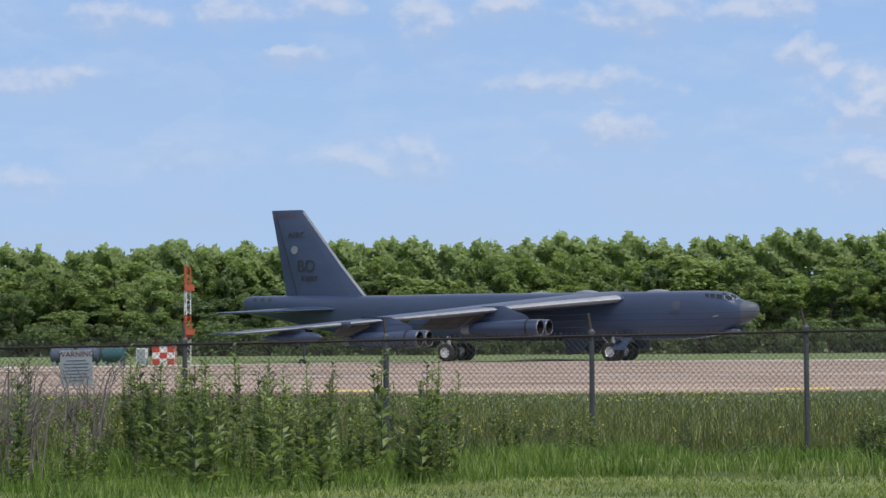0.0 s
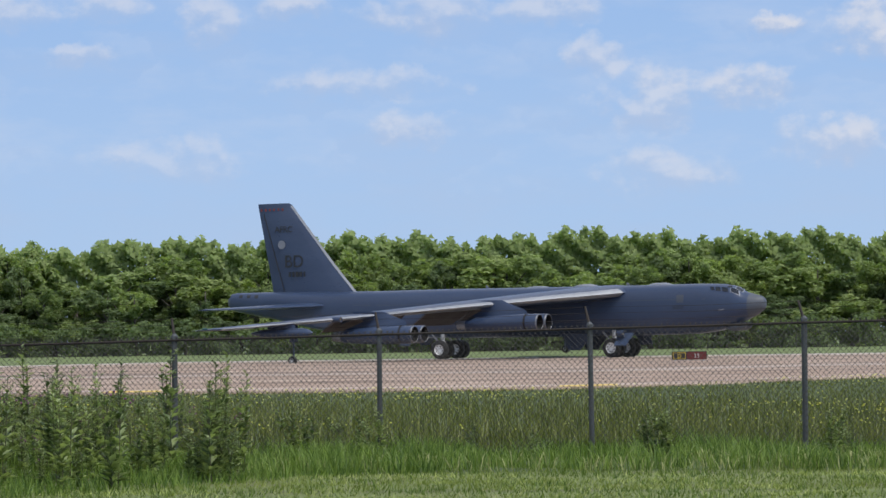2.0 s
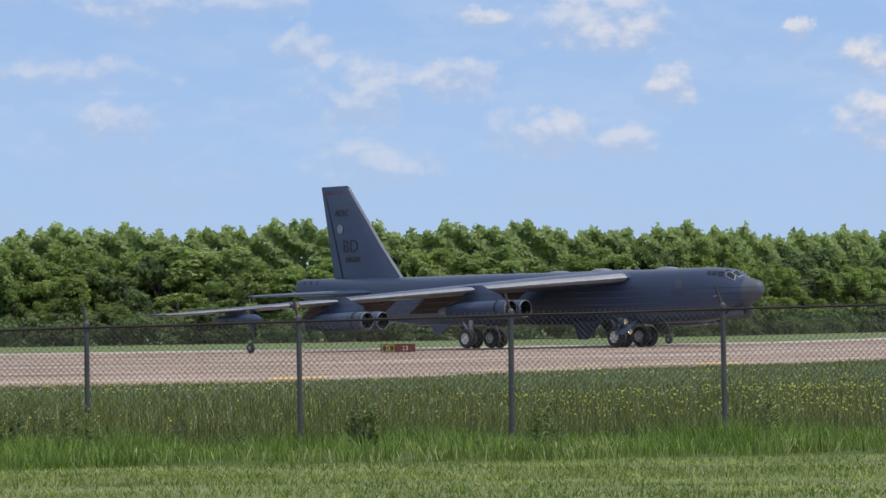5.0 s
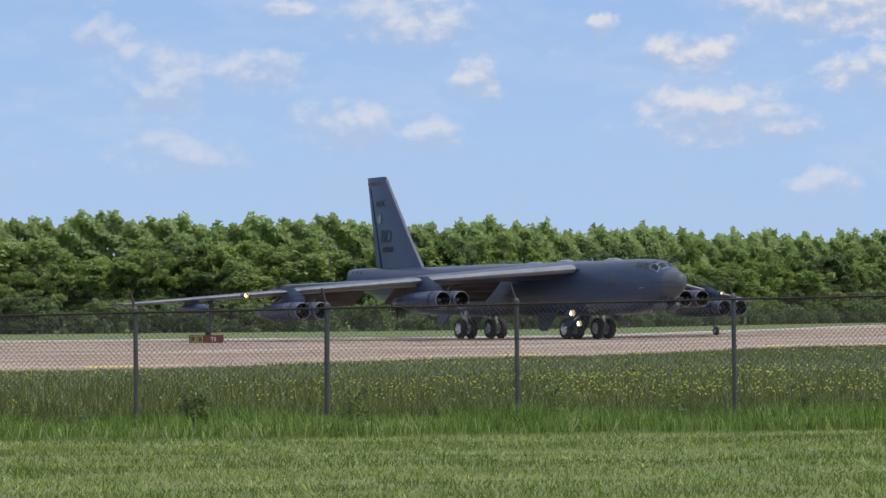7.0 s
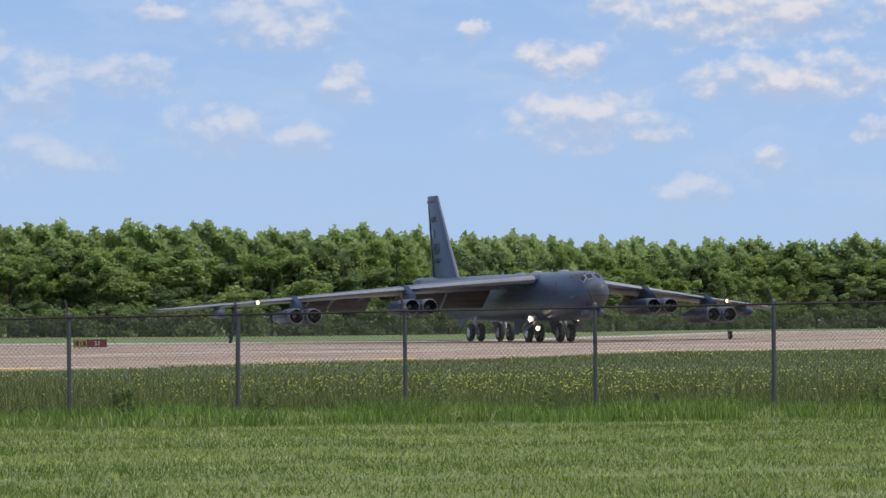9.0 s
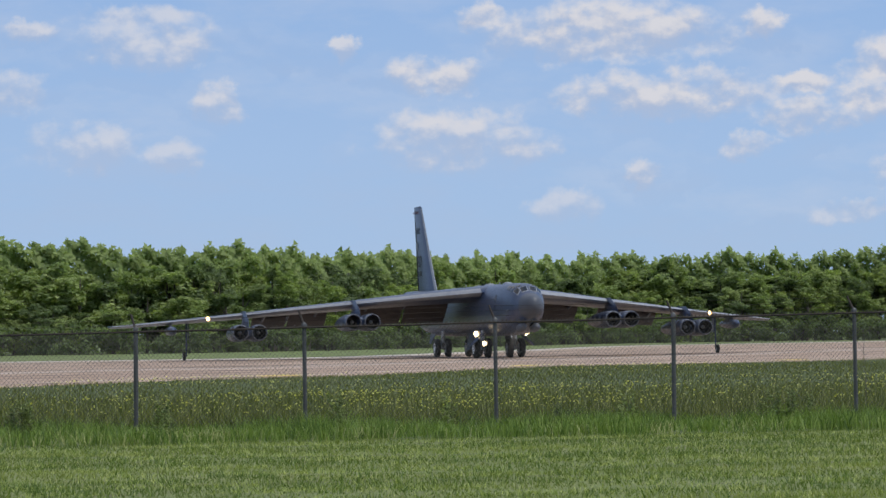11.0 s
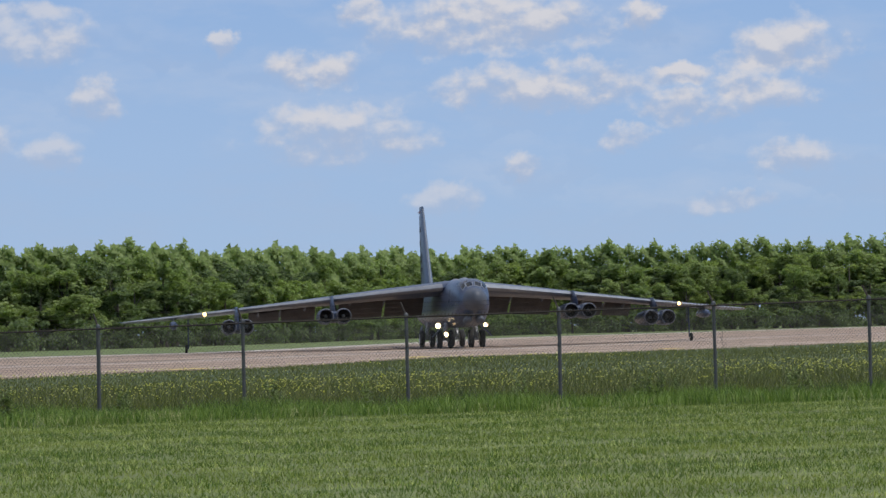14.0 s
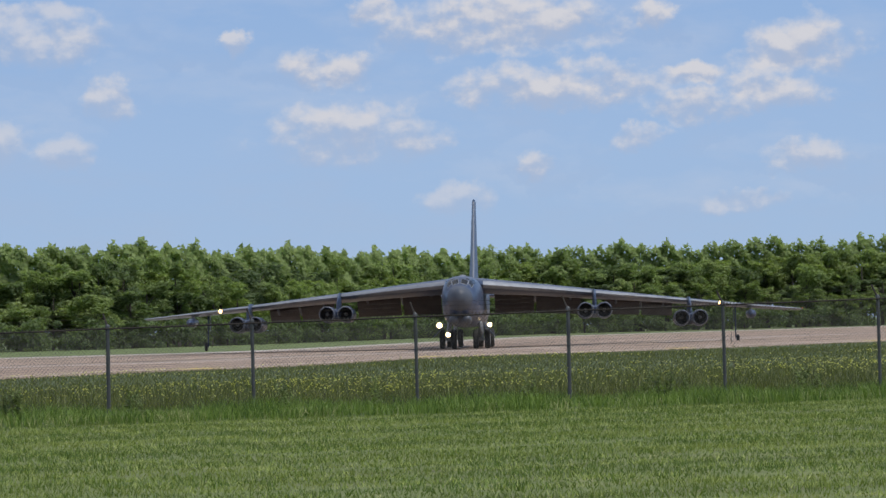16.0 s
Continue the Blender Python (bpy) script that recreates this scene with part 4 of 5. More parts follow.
# ---- far side: obstacle beacon mast, chequered hut, tanks, far fence ----
def build_mast():
    mast = thing("antenna_mast", "orange and white lattice antenna mast behind the runway", "mast", m=pose(-44.3, 185, 0))
    for k in range(8):
        z0, z1 = k * 1.0, k * 1.0 + 1.0
        mats = ORANGE if (k // 2) % 2 else WHITE
        if k in (6, 7, 3, 2):
            mats = ORANGE
        section = thing("mast_section", "", "")
        section.parent = mast
        w = 0.30
        corners = [(w * math.cos(a), w * math.sin(a)) for a in (0.5, 2.6, 4.7)]
        for i, (x, y) in enumerate(corners):
            part("mast_leg", tube("mast_leg", [(x, y, z0), (x, y, z1)], 0.045, mats, 6), section)
            x2, y2 = corners[(i + 1) % 3]
            part("mast_brace", tube("mast_brace", [(x, y, z0 + 0.05), (x2, y2, z0 + 0.5), (x, y, z1 - 0.02)], 0.03, mats, 5), section)
    for z in (2.6, 6.2):
        part("antenna_box", box("antenna_box", (0.7, 0.5, 0.55), (0.25, -0.1, z), ORANGE, 0.04), mast)
    part("lightning_rod", tube("lightning_rod", [(0, 0, 8), (0, 0, 8.7)], 0.03, STEEL, 6), mast)


def build_hut():
    hut = thing("equipment_hut", "red and white chequered equipment hut on the grass", "hut", m=pose(-43.0, 172, 0, 0, 0, 8))
    part("hut_body", box("hut_body", (1.74, 1.5, 1.42), (0, 0, 0.74), WHITE, 0.02), hut)
    for i in range(3):
        for j in range(3):
            if (i + j) % 2 == 0:
                part("red_check", box("red_check", (0.56, 0.02, 0.46), (-0.57 + 0.57 * i, -0.757, 0.27 + 0.47 * j), RED, 0.004), hut)
                part("red_check", box("red_check", (0.02, 0.48, 0.46), (0.877, -0.5 + 0.5 * i, 0.27 + 0.47 * j), RED, 0.004), hut)
    part("hut_roof", box("hut_roof", (1.9, 1.66, 0.08), (0, 0, 1.50), WHITE, 0.02), hut)
    cab = thing("equipment_cabinet", "plain white equipment cabinet beside the chequered hut", "cabinet", m=pose(-44.9, 172.5, 0))
    part("cabinet_body", box("cabinet_body", (0.8, 0.7, 1.3), (0, 0, 0.66), WHITE, 0.03), cab)
    part("cabinet_door", box("cabinet_door", (0.66, 0.02, 1.1), (0, -0.36, 0.68), BOARD, 0.01), cab)
    for x, mats, label in ((-47.3, TEAL, "teal storage tank behind the fence line"), (-49.3, SLATE, "slate blue storage tank behind the fence line"), (-51.4, SLATE, "slate blue storage tank behind the fence line")):
        tank = thing("storage_tank", label, "tank", m=pose(x, 173, 0, 0, 0, 90))
        part("tank_shell", turned("tank_shell", [(-0.9, 0.05), (-0.9, 0.45), (-0.8, 0.58), (0.8, 0.58), (0.9, 0.45), (0.9, 0.05)], mats, 20), tank, "", pose(0, 0, 0.78))
        for dy in (-0.55, 0.55):
            part("saddle", box("saddle", (0.9, 0.16, 0.3), (0, dy, 0.15), STEEL, 0.02), tank)


build_mast()
build_hut()


def tree_line(x):
    return 300 + 145 * smooth((x - 35) / 120)


def build_far_fence():
    fence = thing("perimeter_fence", "dark weathered chain-link perimeter fence in front of the woods", "fence")
    xs = [-120 + 4.0 * i for i in range(85)]
    line = lambda x: tree_line(x) - 9
    for x in xs:
        part("post", tube("post", [(x, line(x), 0), (x, line(x), 2.0), (x, line(x) - 0.25, 2.35)], 0.05, WIRE, 5), fence)
    v, f = [], []
    for a, b in zip(xs, xs[1:]):
        bars = [((a, z), (b, z)) for z in (0.1, 1.95, 2.1, 2.2, 2.33)]
        bars += [((a + 0.25 * k, 0.0), (a + 0.25 * k + 0.25 * s, 1.95)) for k in range(16) for s in (-1, 1)]
        for (x0, z0), (x1, z1) in bars:
            y0, y1, r, n = line(x0), line(x1), 0.012, len(v)
            v += [(x0 - r, y0, z0 - r), (x0 + r, y0, z0 + r), (x1 + r, y1, z1 + r), (x1 - r, y1, z1 - r)]
            f.append((n, n + 1, n + 2, n + 3))
    tagged(part("chain_link_fabric", mesh_of("chain_link_fabric", v, f, WIRE), fence), kind="stuff")


build_far_fence()

# ---- woods ----
rng = np.random.default_rng(7)


def leaf_cards(centres, normals, size, seed):
    """Many small pointed leaves, each a triangle of its own."""
    r = np.random.default_rng(seed)
    n = len(centres)
    nrm = 0.8 * normals + r.normal(0, 0.62, (n, 3)) + np.array([0.3, -0.25, 0.4])
    nrm /= np.linalg.norm(nrm, axis=1)[:, None]
    a = np.cross(nrm, r.normal(0, 1, (n, 3)))
    a /= np.linalg.norm(a, axis=1)[:, None]
    b = np.cross(nrm, a)
    s = size * r.uniform(0.6, 1.35, n)[:, None]
    k = r.uniform(0.5, 0.9, n)[:, None]
    v = np.stack([centres - a * s, centres + a * s * 0.7 + b * s * k, centres + a * s * 0.5 - b * s * k], 1).reshape(-1, 3)
    return v, np.arange(n)[:, None] * 3 + np.array([0, 1, 2])


def build_tree(seed, slim, mats, leaves=7000, low=0.1, size=0.20):
    """A tree 14 m high: tapered trunk, limbs, and a crown of many small clumps that starts at the share `low` of its height."""
    r = np.random.default_rng(seed)
    H = 14.0
    tree = thing("tree", "broadleaf tree in full summer leaf at the edge of the woods", "tree", "trees of the woods")
    bend = r.normal(0, 0.3, 2)
    wood_v, wood_f = [], []

    def limb(p, q, r0, r1):
        base, n = len(wood_v), 5
        p, q = np.array(p, float), np.array(q, float)
        d = (q - p) / np.linalg.norm(q - p)
        a = np.cross(d, [0.3, 0.9, 0.2])
        a /= np.linalg.norm(a)
        b = np.cross(d, a)
        for c, rad in ((p, r0), (q, r1)):
            for k in range(n):
                t = 2 * math.pi * k / n
                wood_v.append(tuple(c + rad * (a * math.cos(t) + b * math.sin(t))))
        for k in range(n):
            wood_f.append((base + k, base + (k + 1) % n, base + n + (k + 1) % n, base + n + k))

    spine = [(0, 0, -0.2), (bend[0] * 0.5, bend[1] * 0.5, 3.5), (bend[0], bend[1], 7), (bend[0] * 1.2, bend[1], 12)]
    for (p, q), (r0, r1) in zip(zip(spine, spine[1:]), ((0.26, 0.20), (0.20, 0.13), (0.13, 0.04))):
        limb(p, q, r0, r1)
    # a few main masses, each carrying small leaf clumps
    masses = []
    for k in range(12):
        z = H * (low + 0.08 + (0.80 - low) * (k + r.uniform(0, 1)) / 12)
        u = (z / H - low) / (1 - low)
        width = slim * (0.55 + 0.55 * math.sin(math.pi * min(max(u * 0.72 + 0.08, 0), 1)) ** 0.8)
        a = r.uniform(0, 2 * math.pi)
        d = width * r.uniform(0.35, 1.0)
        c = np.array([math.cos(a) * d + bend[0], math.sin(a) * d + bend[1], z])
        masses.append((c, r.uniform(0.8, 1.5) * (1.1 - 0.3 * u)))
        limb((bend[0] * z / H, bend[1] * z / H, z * 0.66), c, 0.075, 0.02)
    for k in range(3):
        masses.append((np.array([bend[0] * 1.2 + r.normal(0, 1.5), bend[1] + r.normal(0, 1.5), H * r.uniform(0.78, 0.89)]), r.uniform(0.7, 1.15)))
    lobes = []
    for c, rad in masses:
        for k in range(12):
            way = r.normal(0, 1, 3)
            way /= np.linalg.norm(way)
            lobes.append((c + way * rad * r.uniform(0.3, 1.1), rad * r.uniform(0.36, 0.62)))
    share = np.array([rad ** 2 for _, rad in lobes])
    which = r.choice(len(lobes), leaves, p=share / share.sum())
    way = r.normal(0, 1, (leaves, 3))
    way[:, 2] += 0.3
    way /= np.linalg.norm(way, axis=1)[:, None]
    cen = np.array([lobes[i][0] for i in which])
    rad = np.array([lobes[i][1] for i in which])
    p = cen + way * (rad * r.uniform(0.45, 1.12, leaves) ** 0.7)[:, None]
    p[:, 2] = np.maximum(p[:, 2], 0.1)
    v, f = leaf_cards(p, way, size, seed + 50)
    part("trunk", smooth_by_angle(mesh_of("trunk", wood_v, wood_f, BARK)), tree)
    part("crown", quick_mesh("crown", v, f, mats), tree)
    return tree


def skyline(x):
    return (14.5 - 1.0 * smooth((x - 10) / 25) + 0.8 * smooth((x - 38) / 20) + 0.3 * smooth((x - 90) / 25) - 0.5 * smooth((x - 145) / 20)
            + 1.7 * smooth((x - 85) / 65) + 0.9 * smooth((x - 135) / 40) + 0.5 * smooth((x + 45) / 20) + 0.6 * smooth((x - 2) / 12) - 0.8 * smooth((x - 42) / 20) + 1.0 * smooth((x - 95) / 30))


def plant_woods():
    # young trees and shrubs at the edge, taller ones behind
    edge = [build_tree(11, 2.6, LEAF, 5600, 0.0, 0.225), build_tree(12, 3.0, LEAF_PALE, 5600, 0.0, 0.225), build_tree(13, 2.4, LEAF_DARK, 5600, 0.02, 0.225), build_tree(19, 2.8, LEAF, 5600, 0.0, 0.225)]
    high = [build_tree(14, 2.6, LEAF_PALE, 5600, 0.22, 0.225), build_tree(15, 2.2, LEAF, 5600, 0.18, 0.225), build_tree(16, 2.9, LEAF, 5600, 0.26, 0.225), build_tree(17, 2.4, LEAF_DARK, 5600, 0.20, 0.225),
            build_tree(18, 3.1, LEAF_PALE, 5600, 0.26, 0.225), build_tree(20, 2.0, LEAF, 5600, 0.2, 0.225), build_tree(22, 2.8, LEAF, 5600, 0.24, 0.225), build_tree(23, 2.4, LEAF_DARK, 5600, 0.24, 0.225)]
    r = random.Random(5)
    used = set()

    def plant(kind, m):
        if kind.name in used:
            copy_thing(kind, m)
        else:
            kind.matrix_basis = m
            used.add(kind.name)

    for back, step, share, kinds in ((0, 4.6, 0.55, edge), (4.5, 4.7, 0.75, high), (9.0, 4.7, 0.90, high), (14.0, 3.9, 1.08, high)):
        x = -112.0 + r.uniform(0, 3)
        while x < 222:
            tall = skyline(x) * share * (1 + 0.035 * math.sin(x * 0.13 + share * 9) + 0.03 * math.sin(x * 0.31 + share * 5)) * (r.uniform(0.87, 1.07) if share > 0.95 else r.uniform(0.78, 1.14)) * (1.05 if r.random() < 0.08 else 1.0)
            s = tall / 14.0
            wide = 1.12 * s ** 0.8
            m = pose(x + r.uniform(-1.4, 1.4), tree_line(x) + back + r.uniform(-2.0, 2.0), 0, 0, 0, r.uniform(0, 360)) @ Matrix.Diagonal((wide * r.uniform(0.75, 1.55), wide * r.uniform(0.8, 1.4), s, 1))
            plant(r.choice(kinds), m)
            x += step * r.uniform(0.45, 1.55)
    # single trees that break the skyline, some of them dark
    for x, tall, k in ((-36, 16.0, 1), (-33.5, 15.4, 2), (-68, 15.4, 3), (-14, 15.4, 3), (13.5, 15.6, 3), (16.2, 15.2, 5), (47, 16.3, 3), (50, 15.8, 3), (128, 17.2, 3), (165, 17.8, 2), (180, 18.0, 0)):
        s = tall / 14.0
        plant(high[k], pose(x, tree_line(x) + 9, 0, 0, 0, r.uniform(0, 360)) @ Matrix.Diagonal((s, s, s, 1)))


plant_woods()


def build_deep_woods():
    n = 170000
    x = rng.uniform(-118, 228, n)
    line = np.array([tree_line(v) for v in x])
    hill = np.interp(x, [-118, 10, 40, 62, 95, 150, 228], [14.3, 15.2, 14.4, 14.3, 15.0, 16.8, 17.8])
    top = hill * (0.975 + 0.03 * np.sin(x * 0.62) + 0.03 * np.sin(x * 1.37 + 2) + 0.03 * np.sin(x * 0.23 + 1) + 0.025 * np.sin(x * 2.9) - 0.07 * rng.uniform(0, 1, n))
    z = top * rng.uniform(0.0, 1.0, n) ** 0.8
    lump = 1.6 * np.sin(x * 1.1 + z * 0.7) * np.sin(z * 0.9 + x * 0.3)
    p = np.stack([x, line + 21 + lump + rng.uniform(-1, 1.5, n), z + 0.1], 1)
    way = np.stack([0.4 * np.cos(x * 1.1 + z * 0.7), -np.ones(n), 0.5 + 0.4 * np.sin(z * 0.9)], 1)
    v, f = leaf_cards(p, way, 0.44, 99)
    tagged(new("deep_woods", quick_mesh("deep_woods", v, f, LEAF)), "dense green woods closing the airfield", "woods", kind="stuff")


build_deep_woods()


def build_undergrowth():
    n = 80000
    c = np.stack([rng.uniform(-114, 224, 900), rng.uniform(-3.5, 1.5, 900), rng.uniform(0.2, 3.4, 900)], 1)
    rad = rng.uniform(0.5, 1.3, 900)
    pick = rng.integers(0, 900, n)
    way = rng.normal(0, 1, (n, 3))
    way[:, 2] += 0.3
    way /= np.linalg.norm(way, axis=1)[:, None]
    p = c[pick] + way * (rad[pick] * rng.uniform(0.3, 1.2, n) ** 0.6)[:, None] * np.array([1.2, 1, 0.9])
    p[:, 1] += np.array([tree_line(v) for v in c[:, 0]])[pick]
    p[:, 2] = np.abs(p[:, 2]) + 0.05
    v, f = leaf_cards(p, way, 0.23, 77)
    tagged(new("undergrowth", quick_mesh("undergrowth", v, f, LEAF_DARK)), "low leafy undergrowth along the edge of the woods", "shrubs", kind="stuff")


build_undergrowth()


# ---- grasses ----
EDGE_X = np.arange(-60, 200, 2.0)
EDGE_Y = np.array([near_edge(x) for x in EDGE_X])


def blades(name, label, spots, height, width, mats, lean=0.45, fold=True, kind="stuff", flat=0.0, tallness=None):
    edge_y = np.interp(spots[:, 0], EDGE_X, EDGE_Y)
    spots = spots[spots[:, 1] < edge_y - 0.1]
    n = len(spots)
    h = rng.uniform(height[0], height[1], n)
    if tallness is not None:
        h *= tallness(spots)
    w = rng.uniform(width[0], width[1], n) / 2
    a = rng.uniform(0, 2 * math.pi, n)
    side = np.stack([np.cos(a), np.sin(a), np.zeros(n)], 1)
    b = rng.uniform(0, 2 * math.pi, n)
    tip = np.stack([np.cos(b), np.sin(b), np.zeros(n)], 1) * (h * rng.uniform(0.1, lean, n))[:, None]
    base = np.concatenate([spots, np.zeros((n, 1))], 1)
    up = np.array([0, 0, 1.0])
    mid = base + tip * 0.35 + up * (h * 0.6)[:, None]
    end = base + tip + up * (h * (1 - flat * rng.uniform(0, 1, n)))[:, None]
    s = side * w[:, None]
    i = np.arange(n)[:, None]
    if fold:
        v = np.stack([base - s, base + s, mid - s * 0.75, mid + s * 0.75, end], 1).reshape(-1, 3)
        f = np.concatenate([i * 5 + np.array([0, 1, 3]), i * 5 + np.array([0, 3, 2]), i * 5 + np.array([2, 3, 4])], 0)
    else:
        v = np.stack([base - s, base + s, end], 1).reshape(-1, 3)
        f = i * 3 + np.array([0, 1, 2])
    return tagged(new(name, quick_mesh(name, v, f, mats)), label, "grass", kind=kind)


def field(n, x0, x1, y0, y1):
    return np.stack([rng.uniform(x0, x1, n), rng.uniform(y0, y1, n)], 1)


def clumpy(n, x0, x1, y0, y1, size, spread):
    c = field(max(n // size, 1), x0, x1, y0, y1)
    return np.repeat(c, size, 0)[:n] + rng.normal(0, spread, (min(n, len(c) * size), 2))


def mow_edge(x):
    return -4.7 - 6.5 * np.clip((7.2 - x) / 5, 0, 1) ** 1.5 + 0.35 * np.sin(x * 0.9) + 0.22 * np.sin(x * 2.3 + 1) + 0.1 * np.sin(x * 6.1)


def wedge(n, y0, y1, p=1.0):
    """Spots over the fan of ground that the fence line opens on."""
    y = y0 + (y1 - y0) * rng.uniform(0, 1, n) ** p
    left, right = -5.5 - 0.30 * y, 33 + 0.42 * y
    return np.stack([left + (right - left) * rng.uniform(0, 1, n), y], 1)


lawn = field(215000, -6, 32, -37.5, -4.3)
lawn = lawn[(lawn[:, 1] < mow_edge(lawn[:, 0]) + 0.1) & (np.abs(lawn[:, 0] - 10.5 - 0.05 * (lawn[:, 1] + 37.5)) < 9 + 0.27 * (lawn[:, 1] + 37.5))]


def sward(p):
    """How lush the mown grass stands: long streaks along the mower's way, broken into tufts."""
    x, y = p[:, 0], p[:, 1]
    w = y + 0.5 * np.sin(x * 0.31 + 0.4 * y) + 0.25 * np.sin(x * 0.83 + 1)
    lush = np.sin(w * 3.1) + 0.8 * np.sin(w * 1.27 + 0.5 * np.sin(x * 0.2)) + 0.9 * np.sin(x * 0.9 + 2.1 * np.sin(y * 1.1)) * np.sin(y * 2.3 + x * 0.35)
    lush += 0.7 * np.sin(x * 3.7 + 3 * np.sin(y * 2.9)) * np.sin(y * 6.1 + x)
    return lush / 3.4


bare = sward(lawn)
lawn = lawn[bare + rng.normal(0, 0.12, len(lawn)) > -0.58]
blades("mown_grass", "short mown lawn grass with pale clippings", lawn, (0.035, 0.085), (0.008, 0.018), LAWN, 1.3, False, tallness=lambda p: np.clip(0.95 + 0.95 * sward(p), 0.35, 2.0))
rows = rng.integers(0, 20, 120000)
swath = np.stack([rng.uniform(-6, 31, 120000), -36.5 + rows * 1.6 + rng.normal(0, 0.24, 120000)], 1)
swath[:, 1] += 0.25 * np.sin(swath[:, 0] * 0.35 + rows)
gap = np.sin(swath[:, 0] * 0.9 + rows * 2.1) + np.sin(swath[:, 0] * 2.7 + rows * 1.3) + rng.normal(0, 0.8, len(swath))
swath = swath[(gap > -0.2) & (swath[:, 1] < mow_edge(swath[:, 0]))]
blades("mown_swaths", "pale rows of freshly cut grass on the lawn", swath, (0.035, 0.085), (0.010, 0.02), PALE_LAWN, 1.6, False)
tuft = clumpy(16000, -4, 31, -32, -5, 14, 0.09)
tuft = tuft[tuft[:, 1] < mow_edge(tuft[:, 0])]
blades("lawn_tufts", "darker uncut tufts standing in the lawn", tuft, (0.06, 0.13), (0.008, 0.016), TALL, 0.9, False)
cut = clumpy(12000, -6, 31, -37, -5, 9, 0.10)
cut = cut[cut[:, 1] < mow_edge(cut[:, 0])]
blades("grass_clippings", "dry straw clippings lying on the lawn", cut, (0.02, 0.05), (0.01, 0.02), STRAW, 3.0, False)
edge = clumpy(60000, -8, 38, -5.3, 0.9, 13, 0.10)
rough = clumpy(26000, -7, 7.4, -11.6, -3.8, 13, 0.12)
rough = rough[rough[:, 1] > mow_edge(rough[:, 0])]
blades("rough_grass", "short rough grass around the weeds", rough, (0.08, 0.26), (0.010, 0.02), TALL, 0.8, False)
edge = edge[edge[:, 1] > mow_edge(edge[:, 0])]
blades("tall_grass", "tall uncut green grass along the fence", edge, (0.14, 0.44), (0.010, 0.02), TALL, 0.8, tallness=lambda s: 0.72 + 0.18 * np.sin(s[:, 0] * 1.3) + 0.16 * np.sin(s[:, 0] * 3.1 + s[:, 1]) + 0.12 * np.sin(s[:, 1] * 2.2))
lodged = clumpy(2400, -8, 38, -5.2, -3.2, 12, 0.2)
lodged = lodged[lodged[:, 1] > mow_edge(lodged[:, 0]) - 0.15]
blades("lodged_grass", "pale bent grass tufts at the mown edge", lodged, (0.16, 0.36), (0.008, 0.014), STRAW, 1.3, True, "stuff", 0.5)
low_off = lambda s: 1 - 0.62 * np.clip((s[:, 1] - 14) / 26, 0, 1)
blades("meadow_grass", "uncut meadow grass between fence and runway", wedge(115000, 0.6, 100, 1.25), (0.16, 0.36), (0.014, 0.032), MEADOW, 0.5, tallness=low_off)
blades("seed_heads", "pale grass seed heads over the meadow", wedge(8000, 1.0, 90, 1.2), (0.28, 0.48), (0.008, 0.016), STRAW, 0.35, tallness=low_off)
far_spots = np.stack([rng.uniform(24, 110, 40000), rng.uniform(0, 1, 40000)], 1)
far_spots[:, 1] = 64 + far_spots[:, 1] * 90
blades("verge_grass", "uncut grass on the runway verge", far_spots, (0.07, 0.16), (0.02, 0.045), MEADOW, 0.5, False)


def build_flowers():
    n = 30000
    spots = wedge(n, 2, 95, 1.0)
    spots = spots[spots[:, 1] < np.interp(spots[:, 0], EDGE_X, EDGE_Y) - 1]
    n = len(spots)
    patch = np.sin(spots[:, 0] * 0.31 + 1.2 + 1.5 * np.sin(spots[:, 1] * 0.13)) + np.sin(spots[:, 1] * 0.41 + 2.0 * np.sin(spots[:, 0] * 0.17)) + np.sin(spots[:, 0] * 0.13 - spots[:, 1] * 0.11)
    spots = spots[0.6 * patch + rng.normal(0, 0.9, n) > 0.92 + 0.006 * np.maximum(spots[:, 1] - 12, 0)]
    n = len(spots)
    h = rng.uniform(0.26, 0.42, n) * low_off(spots) + 0.055
    c = np.concatenate([spots, h[:, None]], 1)
    r = (rng.uniform(0.012, 0.025, n) * (1 + 0.006 * spots[:, 1]))[:, None]
    v = np.stack([c + r * np.array([math.cos(a), math.sin(a), 0.35 * (-1) ** k]) for k, a in enumerate(np.arange(6) * math.pi / 3)] + [c - r * np.array([0, 0, 0.9])], 1).reshape(-1, 3)
    i = np.arange(n)[:, None] * 7
    f = np.concatenate([i + np.array([k, (k + 1) % 6, 6]) for k in range(6)] + [i + np.array([0, 2, 4]), i + np.array([1, 3, 5])], 0)
    tagged(new("yellow_flowers", quick_mesh("yellow_flowers", v, f, PETAL)), "small yellow buttercups scattered over the meadow", "flowers", kind="stuff")


build_flowers()


